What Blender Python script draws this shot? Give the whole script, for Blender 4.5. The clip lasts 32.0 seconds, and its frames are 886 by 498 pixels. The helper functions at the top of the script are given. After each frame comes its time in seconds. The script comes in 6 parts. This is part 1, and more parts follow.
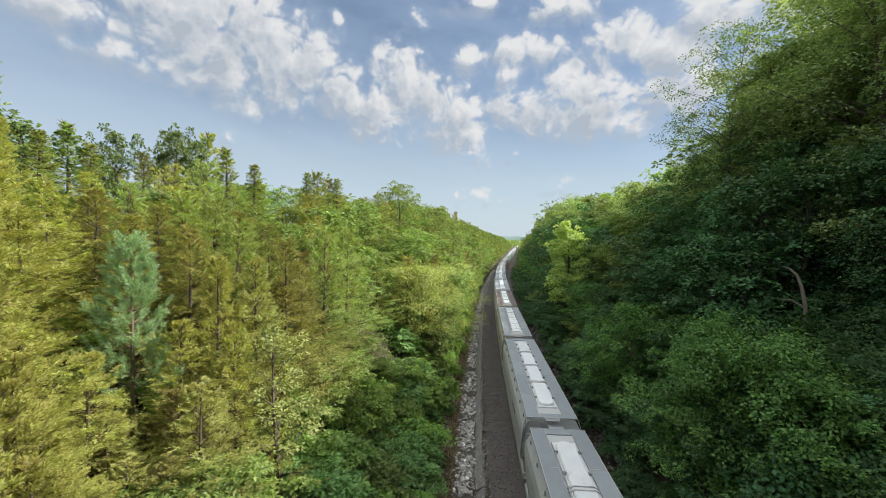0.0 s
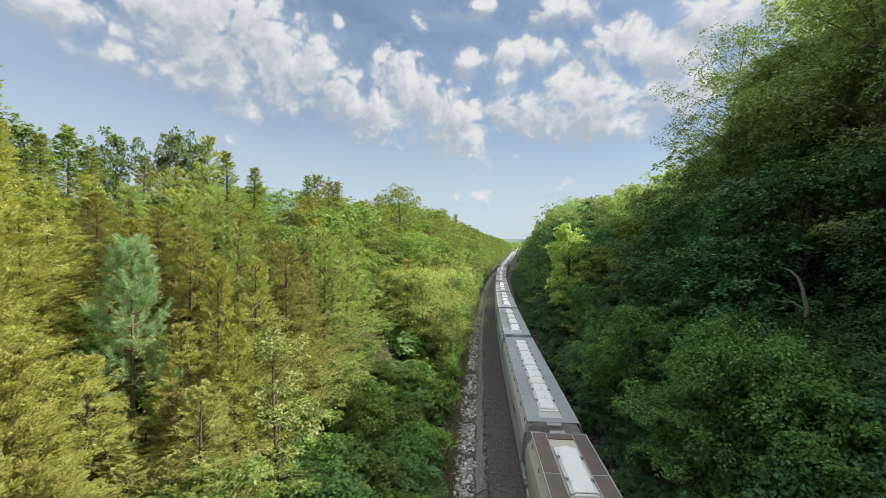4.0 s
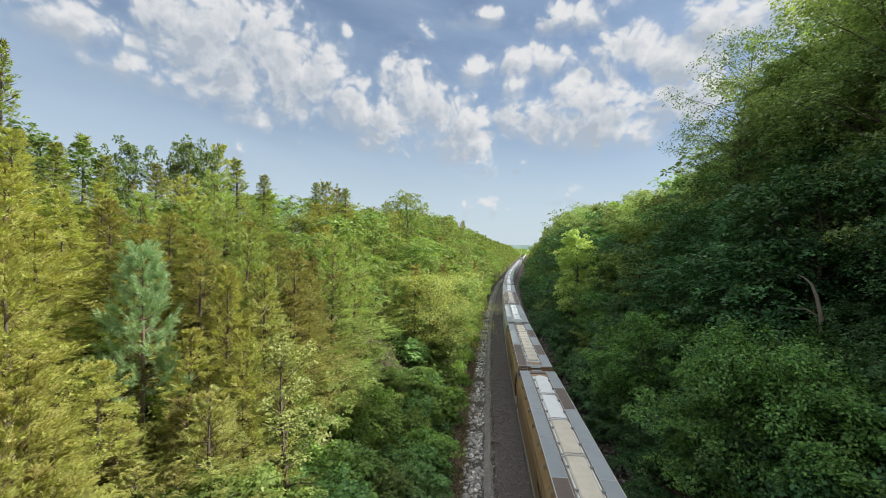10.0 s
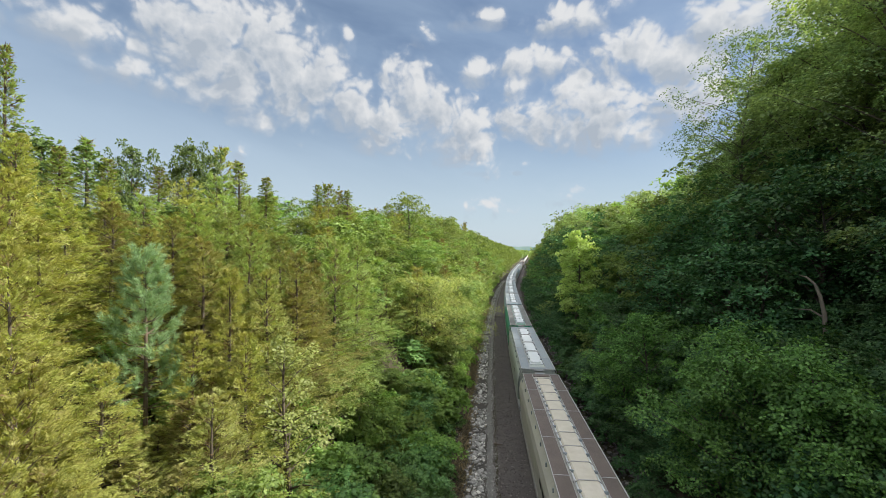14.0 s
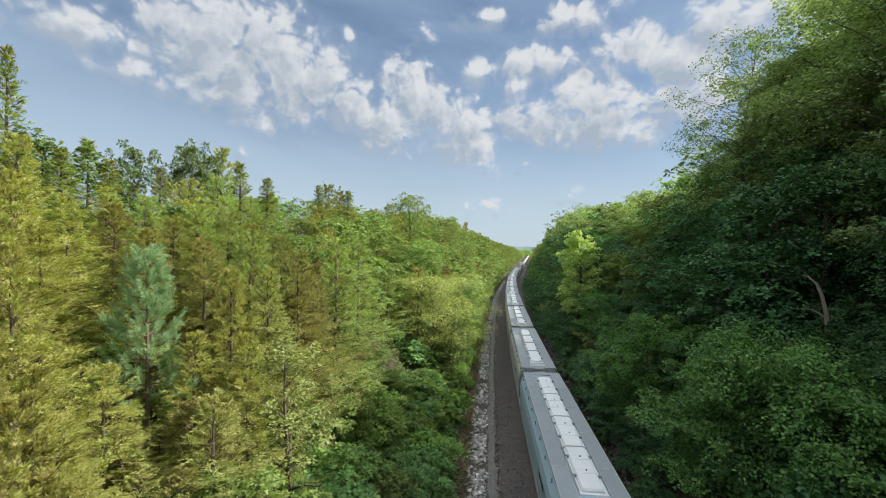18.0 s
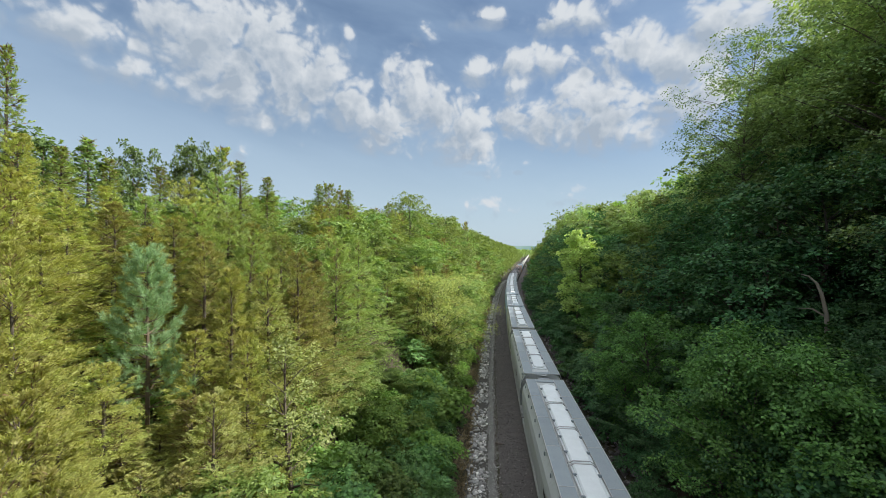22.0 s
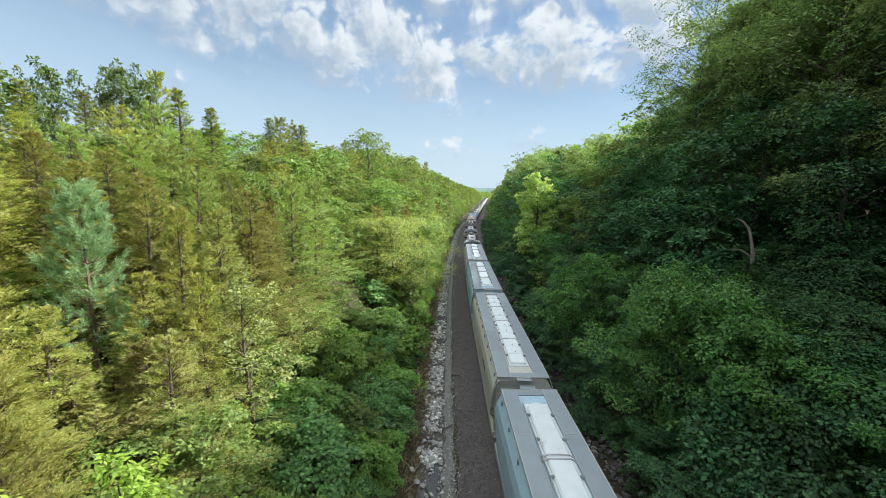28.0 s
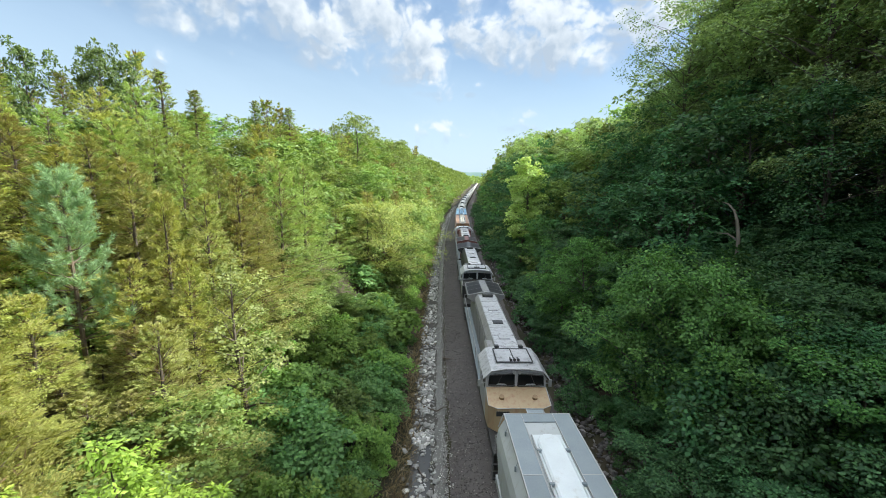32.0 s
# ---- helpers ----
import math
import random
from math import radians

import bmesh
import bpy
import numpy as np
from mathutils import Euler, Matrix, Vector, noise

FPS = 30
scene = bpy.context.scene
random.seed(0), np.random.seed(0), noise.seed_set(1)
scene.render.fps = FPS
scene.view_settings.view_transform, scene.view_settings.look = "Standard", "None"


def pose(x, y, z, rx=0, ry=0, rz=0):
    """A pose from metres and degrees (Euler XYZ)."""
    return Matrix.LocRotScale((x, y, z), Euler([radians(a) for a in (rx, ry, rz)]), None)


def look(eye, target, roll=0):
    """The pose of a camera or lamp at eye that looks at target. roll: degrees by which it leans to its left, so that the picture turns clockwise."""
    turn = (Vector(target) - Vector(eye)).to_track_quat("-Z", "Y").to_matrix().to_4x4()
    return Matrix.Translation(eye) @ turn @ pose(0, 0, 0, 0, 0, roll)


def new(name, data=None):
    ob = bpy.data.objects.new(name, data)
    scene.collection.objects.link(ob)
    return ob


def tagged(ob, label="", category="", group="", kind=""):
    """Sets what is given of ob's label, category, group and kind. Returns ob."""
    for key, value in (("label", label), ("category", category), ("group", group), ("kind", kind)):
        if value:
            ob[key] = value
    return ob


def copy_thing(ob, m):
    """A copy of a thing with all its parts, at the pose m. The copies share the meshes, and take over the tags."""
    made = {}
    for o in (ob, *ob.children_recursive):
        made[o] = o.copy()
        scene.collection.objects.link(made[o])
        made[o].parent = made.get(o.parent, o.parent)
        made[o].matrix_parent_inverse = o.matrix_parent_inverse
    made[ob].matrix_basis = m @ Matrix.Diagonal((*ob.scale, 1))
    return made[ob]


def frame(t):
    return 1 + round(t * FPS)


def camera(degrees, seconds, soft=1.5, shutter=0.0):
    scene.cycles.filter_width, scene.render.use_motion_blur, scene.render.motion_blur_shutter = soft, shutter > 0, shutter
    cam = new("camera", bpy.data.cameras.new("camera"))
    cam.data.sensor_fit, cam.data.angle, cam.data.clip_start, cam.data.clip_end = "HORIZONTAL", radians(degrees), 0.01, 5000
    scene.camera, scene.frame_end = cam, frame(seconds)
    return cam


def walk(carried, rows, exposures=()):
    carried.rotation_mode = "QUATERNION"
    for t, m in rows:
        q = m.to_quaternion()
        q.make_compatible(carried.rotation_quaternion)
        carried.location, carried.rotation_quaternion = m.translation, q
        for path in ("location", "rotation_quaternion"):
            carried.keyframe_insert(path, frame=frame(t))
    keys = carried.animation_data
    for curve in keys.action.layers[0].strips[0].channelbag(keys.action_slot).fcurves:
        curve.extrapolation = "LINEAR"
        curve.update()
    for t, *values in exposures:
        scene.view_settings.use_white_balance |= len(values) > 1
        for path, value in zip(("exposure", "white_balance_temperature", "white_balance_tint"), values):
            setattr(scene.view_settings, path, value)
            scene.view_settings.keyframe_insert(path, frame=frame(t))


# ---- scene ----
# seconds and the camera's turn in degrees (it stands on one spot of a bridge parapet)
TURNS = [
    (0.0, 88.59, -0.43, 3.85), (0.5, 88.64, -0.37, 3.87), (1.0, 88.69, -0.37, 3.88), (1.5, 88.74, -0.35, 3.89), (2.0, 88.80, -0.37, 3.89),
    (2.5, 88.83, -0.37, 3.88), (3.0, 88.85, -0.36, 3.87), (3.5, 88.88, -0.35, 3.87), (5.5, 89.25, -0.28, 4.09), (6.0, 89.36, -0.30, 4.25),
    (6.5, 89.49, -0.31, 4.42), (7.0, 89.61, -0.31, 4.55), (7.5, 89.71, -0.33, 4.60), (8.0, 89.76, -0.33, 4.62), (8.5, 89.79, -0.31, 4.68),
    (9.0, 89.79, -0.31, 4.76), (9.5, 89.81, -0.32, 4.85), (10.0, 89.83, -0.31, 4.93), (10.5, 89.86, -0.26, 4.97), (11.0, 89.88, -0.23, 4.97),
    (11.5, 89.88, -0.22, 4.97), (12.0, 89.89, -0.20, 5.00), (12.5, 89.92, -0.16, 5.06), (13.0, 89.96, -0.13, 5.13), (13.5, 90.01, -0.10, 5.17),
    (14.0, 90.06, -0.07, 5.19), (14.5, 90.08, -0.05, 5.19), (16.5, 90.17, 0.03, 5.24), (17.0, 90.16, 0.06, 5.25), (17.5, 90.12, 0.04, 5.28),
    (18.0, 90.09, 0.01, 5.32), (18.5, 90.08, 0.01, 5.34), (19.0, 90.07, 0.02, 5.34), (19.5, 90.06, 0.02, 5.34), (20.0, 90.03, 0.00, 5.34),
    (20.5, 89.98, -0.02, 5.33), (21.0, 89.96, -0.05, 5.33), (21.5, 89.96, -0.04, 5.33), (22.0, 89.98, -0.01, 5.33), (22.5, 90.00, -0.01, 5.33),
    (23.0, 90.01, -0.04, 5.30), (23.5, 90.01, -0.10, 5.22), (24.0, 89.95, -0.23, 5.06), (24.5, 89.73, -0.38, 4.82), (25.0, 89.26, -0.55, 4.53),
    (25.5, 88.61, -0.67, 4.24), (27.5, 82.93, -0.69, 0.71), (28.0, 81.81, -0.87, -0.27), (28.5, 81.07, -1.04, -0.91), (29.0, 80.74, -1.14, -1.18),
    (29.5, 80.58, -1.11, -1.25), (30.0, 80.40, -1.04, -1.30), (30.5, 80.09, -0.96, -1.34), (31.0, 79.73, -0.86, -1.37), (31.5, 79.58, -0.79, -1.46),
    (32.0, 79.72, -0.74, -1.61),
]
EYE = (0.0, 0.0, 14.3)
cam = camera(94.7, 32.0, soft=0.75)
walk(cam, [(t, pose(*EYE, a, b, c)) for t, a, b, c in TURNS],
     exposures=[(0.0, 0.92, 6500, 10), (12.0, 0.9, 6480, 10), (19.0, 0.82, 6250, 9), (23.0, 0.79, 6150, 8), (25.5, 0.88, 6120, 7), (27.5, 1.06, 6080, 6), (29.0, 1.16, 6050, 6), (32.0, 1.28, 6020, 6)])

# ---- world and sun ----
SUN_EL, SUN_AZ = radians(41.5), radians(12)      # azimuth from +x towards +y
sun_way = Vector((math.cos(SUN_EL) * math.cos(SUN_AZ), math.cos(SUN_EL) * math.sin(SUN_AZ), math.sin(SUN_EL)))
sun = new("sun", bpy.data.lights.new("sun", "SUN"))
sun.data.energy, sun.data.angle, sun.data.color = 4.7, radians(0.55), (1.0, 0.93, 0.80)
sun.matrix_world = look(sun_way * 300, (0, 0, 0))


class Nodes:
    """Short forms for building node trees."""

    def __init__(self, tree):
        self.t = tree
        tree.nodes.clear()

    def n(self, kind):
        return self.t.nodes.new(kind)

    def put(self, socket, value):
        if isinstance(value, bpy.types.NodeSocket):
            self.t.links.new(value, socket)
        else:
            socket.default_value = value

    def math(self, op, a, b=0.0, c=None, clamp=False):
        m = self.n("ShaderNodeMath")
        m.operation, m.use_clamp = op, clamp
        self.put(m.inputs[0], a), self.put(m.inputs[1], b)
        if c is not None:
            self.put(m.inputs[2], c)
        return m.outputs[0]

    def mix(self, fac, a, b, mode="MIX"):
        m = self.n("ShaderNodeMix")
        m.data_type, m.blend_type = "RGBA", mode
        self.put(m.inputs[0], fac), self.put(m.inputs[6], a), self.put(m.inputs[7], b)
        return m.outputs[2]

    def ramp(self, fac, lo, hi, a=0.0, b=1.0):
        m = self.n("ShaderNodeMapRange")
        m.interpolation_type = "SMOOTHSTEP"
        for s, v in zip(m.inputs[:5], (fac, lo, hi, a, b)):
            self.put(s, v)
        return m.outputs[0]

    def noise(self, vec, scale, detail=4.0, rough=0.55, dist=0.0):
        m = self.n("ShaderNodeTexNoise")
        self.put(m.inputs["Vector"], vec)
        for k, v in (("Scale", scale), ("Detail", detail), ("Roughness", rough), ("Distortion", dist)):
            m.inputs[k].default_value = v
        return m.outputs["Fac"]


def rgb(r, g, b):
    return (r, g, b, 1.0)


SKY = 0.055
CLOUD_LIT, CLOUD_GREY, VEIL, HAZE = (7.5, 7.6, 7.7), (4.25, 4.8, 5.5), (4.6, 5.9, 7.5), (5.9, 7.0, 7.8)
FILL_CLOUD = (19.5, 19.2, 18.6)


def make_world():
    w = bpy.data.worlds.new("sky")
    scene.world = w
    w.use_nodes = True
    g = Nodes(w.node_tree)
    way = g.n("ShaderNodeTexCoord").outputs["Generated"]
    sky = g.n("ShaderNodeTexSky")
    sky.sky_type, sky.sun_disc, sky.sun_elevation, sky.sun_rotation = "NISHITA", False, SUN_EL, radians(90) - SUN_AZ
    sky.air_density, sky.dust_density, sky.ozone_density = 1.0, 0.7, 2.2
    sep = g.n("ShaderNodeSeparateXYZ")
    g.put(sep.inputs[0], way)
    x, y, z = sep.outputs
    # the way as azimuth and height, stretched for thin streaks of veil
    az = g.math("ARCTAN2", x, y)
    el = g.math("ARCSINE", z)
    comb = g.n("ShaderNodeCombineXYZ")
    g.put(comb.inputs[0], g.math("MULTIPLY", az, 1.0)), g.put(comb.inputs[1], g.math("MULTIPLY_ADD", el, 3.6, g.math("MULTIPLY", az, 0.7)))
    flat = comb.outputs[0]
    # cloud banks: azimuth, elevation, half width, half height (degrees), lean, weight
    banks = [(-31.7, 23.8, 9.2, 5.2, -0.15, 1.25), (-25.9, 21.8, 4.7, 3.4, -0.3, 1.15), (-36.9, 24.8, 6.0, 3.2, 0, 1.05), (-46.6, 22.7, 4.7, 1.8, 0, 1.1), (-40.9, 19.5, 5.5, 1.4, -0.1, 0.55), (-19.3, 21.4, 3.8, 3.6, -0.5, 1.1), (-14.8, 18.6, 4.4, 3.4, -0.4, 1.1), (-7.9, 20.5, 4.8, 3.3, -0.4, 1.1), (-3.5, 17.2, 6.3, 3.6, -0.3, 1.15),
             (-11.4, 22.9, 2.3, 1.3, -0.5, 0.7), (0.5, 23.8, 2.2, 1.2, 0, 0.85), (8.0, 24.2, 5.4, 1.8, 0, 1.05), (5.4, 21.8, 3.2, 1.5, 0, 0.95), (7.0, 18.4, 5.3, 2.9, 0, 1.1), (14.3, 18.4, 6.7, 3.7, 0, 1.2), (17.0, 15.3, 4.5, 2.0, 0, 1.0), (19.7, 23.6, 5.3, 2.8, 0, 1.1), (25.1, 22.1, 4.2, 2.5, 0, 1.1),
             (25.4, 18.3, 5.1, 2.7, 0, 1.1), (27.9, 24.7, 4.5, 2.2, 0, 1.1), (13.1, 28.9, 5.0, 1.5, 0, 0.95), (0.3, 30.0, 3.1, 0.8, 0, 0.65), (-18.2, 26.7, 1.2, 1.3, -0.8, 0.5), (-7.4, 27.9, 1.4, 1.3, -0.5, 0.55), (0.1, 11.8, 1.9, 0.5, 0, 0.6), (6.1, 11.7, 0.8, 0.4, 0, 0.4), (-0.6, 20.2, 1.0, 0.6, 0, 0.5),
             (-31.2, 12.6, 0.9, 0.8, 0, 0.45), (2.1, 6.2, 7.4, 1.6, 0, 0.14), (11.2, 7.6, 4.8, 1.2, 0, 0.12),
             (-66, 26, 12, 6, 0, 0.9), (-84, 25, 10, 6, 0, 0.9), (44, 24, 9, 5, 0, 1.0), (60, 30, 14, 6, 0, 0.8), (100, 28, 22, 7, 0, 0.9), (-120, 30, 25, 8, 0, 0.9), (160, 27, 26, 8, 0, 0.9), (-10, 58, 30, 8, 0.1, 0.7)]
    wob = g.noise(way, 7.0, 6.0, 0.56)
    wob2 = g.noise(way, 22.0, 8.0, 0.62)

    def field(shift_az, shift_el):
        """How deep in the banks a way lies, looked up a little to one side."""
        total = None
        for a, e, wa, we, lean, weight in banks:
            da = g.math("SUBTRACT", az, radians(a - shift_az))
            de = g.math("SUBTRACT", g.math("SUBTRACT", el, radians(e - shift_el)), g.math("MULTIPLY", da, lean))
            r = g.math("ADD", g.math("POWER", g.math("DIVIDE", da, radians(wa * 1.2)), 2.0), g.math("POWER", g.math("DIVIDE", de, radians(we * 1.2)), 2.0))
            d = g.math("SUBTRACT", weight, g.math("MINIMUM", r, 3.0))
            total = d if total is None else g.math("SMOOTH_MAX", total, d, 0.3)
        return total

    total = field(0.0, 0.0)
    lean_to_sun = g.math("SUBTRACT", field(0.9, 1.3), total)
    def puffs(vec, scale):
        """Rounded billows: high in the middle of each cell."""
        v = g.n("ShaderNodeTexVoronoi")
        v.feature = "SMOOTH_F1"
        g.put(v.inputs["Vector"], vec)
        v.inputs["Scale"].default_value, v.inputs["Smoothness"].default_value = scale, 0.25
        v.inputs["Detail"].default_value, v.inputs["Roughness"].default_value = 2.0, 0.55
        return g.math("SUBTRACT", 0.80, v.outputs["Distance"])

    def bent(vec):
        """The way, shifted a little by noise so that the billows differ in size."""
        tex, add = g.n("ShaderNodeTexNoise"), g.n("ShaderNodeVectorMath")
        g.put(tex.inputs["Vector"], vec)
        tex.inputs["Scale"].default_value, tex.inputs["Detail"].default_value = 9.0, 3.0
        add.operation = "MULTIPLY_ADD"
        g.put(add.inputs[0], tex.outputs["Color"])
        add.inputs[1].default_value = (0.12, 0.12, 0.12)
        g.put(add.inputs[2], vec)
        return add.outputs[0]

    wob3 = puffs(bent(way), 17.0)
    dens = g.math("ADD", total, g.math("ADD", g.math("MULTIPLY_ADD", wob, 1.5, -0.75), g.math("ADD", g.math("MULTIPLY_ADD", wob2, 1.5, -0.75), g.math("MULTIPLY", wob3, 1.7))))
    mask = g.math("MULTIPLY", g.ramp(dens, g.math("MULTIPLY_ADD", g.math("MAXIMUM", lean_to_sun, 0.0), -1.6, -0.2), 0.6), g.ramp(dens, -0.1, 1.0, 0.74, 1.0))
    shifted = g.n("ShaderNodeVectorMath")
    g.put(shifted.inputs[0], way)
    shifted.inputs[1].default_value = (0.022, 0.0, 0.028)
    toward = shifted.outputs[0]
    relief = g.math("ADD", g.math("SUBTRACT", wob, g.noise(toward, 7.0, 6.0, 0.56)), g.math("MULTIPLY", g.math("SUBTRACT", wob2, g.noise(toward, 22.0, 8.0, 0.62)), 0.85))
    relief = g.math("ADD", relief, g.math("MULTIPLY", g.math("SUBTRACT", wob3, puffs(bent(toward), 17.0)), 0.55))
    deep = g.ramp(dens, 0.4, 1.7, 0.0, 0.75)
    thick = g.math("ADD", g.math("SUBTRACT", g.math("ADD", 0.44, deep), g.math("MULTIPLY", relief, 1.6)), g.math("MULTIPLY", lean_to_sun, 1.1), clamp=True)
    veil = g.ramp(g.noise(flat, 2.2, 5.0, 0.52, 0.4), 0.30, 0.72, 0.16, 0.46)
    haze = g.ramp(el, radians(-2), g.math("MULTIPLY_ADD", az, -0.14, radians(22)), 0.88, 0.0)
    body = g.mix(thick, rgb(*CLOUD_LIT), rgb(*CLOUD_GREY))
    base = g.mix(veil, sky.outputs[0], rgb(*VEIL))
    base = g.mix(haze, base, rgb(*HAZE))
    base = g.mix(g.ramp(dens, -1.0, 0.1, 0.0, 0.12), base, rgb(6.0, 6.8, 7.8))
    whole = g.mix(mask, base, body)
    # broken bright cloud added to the upper sky, out of view, as fill light
    high = g.math("MULTIPLY", g.ramp(el, radians(33), radians(43)), g.ramp(g.noise(way, 2.6, 5.0, 0.6), 0.36, 0.56))
    whole = g.mix(high, whole, rgb(*FILL_CLOUD))
    bg, out = g.n("ShaderNodeBackground"), g.n("ShaderNodeOutputWorld")
    g.put(bg.inputs[0], whole)
    bg.inputs[1].default_value = SKY
    w.node_tree.links.new(bg.outputs[0], out.inputs[0])


make_world()


# ---- materials ----
def leaf_mat(name, c1, c2, c3, through_=0.45, gloss=0.03):
    """Leaves: three shades picked leaf by leaf, a shift from plant to plant, light through the blade."""
    m = bpy.data.materials.new(name)
    m.use_nodes = True
    g = Nodes(m.node_tree)
    isl = g.n("ShaderNodeNewGeometry").outputs["Random Per Island"]
    info = g.n("ShaderNodeObjectInfo")
    obj = g.n("ShaderNodeTexCoord").outputs["Object"]
    patch = g.ramp(g.noise(obj, 0.9, 3.0), 0.38, 0.62)
    col = g.mix(isl, rgb(*(v * 0.68 for v in c1)), rgb(*(v * 1.22 for v in c2)))
    col = g.mix(g.math("MULTIPLY", patch, 0.45), col, rgb(*c3))
    hs = g.n("ShaderNodeHueSaturation")
    g.put(hs.inputs["Hue"], g.math("MULTIPLY_ADD", info.outputs["Random"], 0.035, 0.4825))
    g.put(hs.inputs["Value"], g.math("MULTIPLY_ADD", info.outputs["Random"], 0.5, 0.75))
    hs.inputs["Saturation"].default_value = 0.93
    g.put(hs.inputs["Color"], col)
    dif, tra, both = g.n("ShaderNodeBsdfDiffuse"), g.n("ShaderNodeBsdfTranslucent"), g.n("ShaderNodeAddShader")
    g.put(dif.inputs[0], hs.outputs[0])
    g.put(tra.inputs[0], g.mix(1.0, hs.outputs[0], rgb(1.8 * through_, 1.75 * through_, 0.9 * through_), "MULTIPLY"))
    g.put(both.inputs[0], dif.outputs[0]), g.put(both.inputs[1], tra.outputs[0])
    gl, mx2, out = g.n("ShaderNodeBsdfGlossy"), g.n("ShaderNodeMixShader"), g.n("ShaderNodeOutputMaterial")
    gl.inputs["Roughness"].default_value = 0.5
    mx2.inputs[0].default_value = gloss
    g.put(mx2.inputs[1], both.outputs[0]), g.put(mx2.inputs[2], gl.outputs[0])
    g.put(out.inputs[0], mx2.outputs[0])
    return m


def solid(name, c1, c2, rough=0.7, metal=0.0, scale=1.5, fine=25.0, bump=0.15, dirt=None, dirt_amount=0.4, streak=False, vary=0.15, pieces=0.0):
    """A weathered surface: two shades in patches, fine grain, optional dirt or vertical streaks, fine relief."""
    m = bpy.data.materials.new(name)
    m.use_nodes = True
    g = Nodes(m.node_tree)
    obj = g.n("ShaderNodeTexCoord").outputs["Object"]
    info = g.n("ShaderNodeObjectInfo")
    big = g.noise(obj, scale, 5.0, 0.6)
    small = g.noise(obj, fine, 4.0, 0.6)
    col = g.mix(g.ramp(big, 0.3, 0.7), rgb(*c1), rgb(*c2))
    col = g.mix(g.math("MULTIPLY", small, 0.35), col, rgb(*(v * 0.68 for v in c1)))
    if dirt:
        vec = obj
        if streak:
            mp = g.n("ShaderNodeMapping")
            mp.inputs["Scale"].default_value = (3.0, 3.0, 0.35)
            g.put(mp.inputs[0], obj)
            vec = mp.outputs[0]
        d = g.ramp(g.noise(vec, 1.6, 7.0, 0.68), 0.62 - dirt_amount * 0.35, 0.80)
        col = g.mix(d, col, rgb(*dirt))
    hs = g.n("ShaderNodeHueSaturation")
    tone = g.math("MULTIPLY_ADD", info.outputs["Random"], vary * 2, 1 - vary)
    if pieces:
        isl = g.n("ShaderNodeNewGeometry").outputs["Random Per Island"]
        tone = g.math("MULTIPLY", tone, g.math("MULTIPLY_ADD", g.math("POWER", isl, 2.5), pieces, 0.75))
    g.put(hs.inputs["Value"], tone)
    g.put(hs.inputs["Color"], col)
    b = g.n("ShaderNodeBsdfPrincipled")
    g.put(b.inputs["Base Color"], hs.outputs[0])
    g.put(b.inputs["Roughness"], g.math("MULTIPLY_ADD", big, 0.25, rough - 0.12))
    b.inputs["Metallic"].default_value = metal
    bp = g.n("ShaderNodeBump")
    bp.inputs["Strength"].default_value, bp.inputs["Distance"].default_value = bump, 0.02
    g.put(bp.inputs["Height"], small)
    g.put(b.inputs["Normal"], bp.outputs[0])
    out = g.n("ShaderNodeOutputMaterial")
    g.put(out.inputs[0], b.outputs[0])
    return m


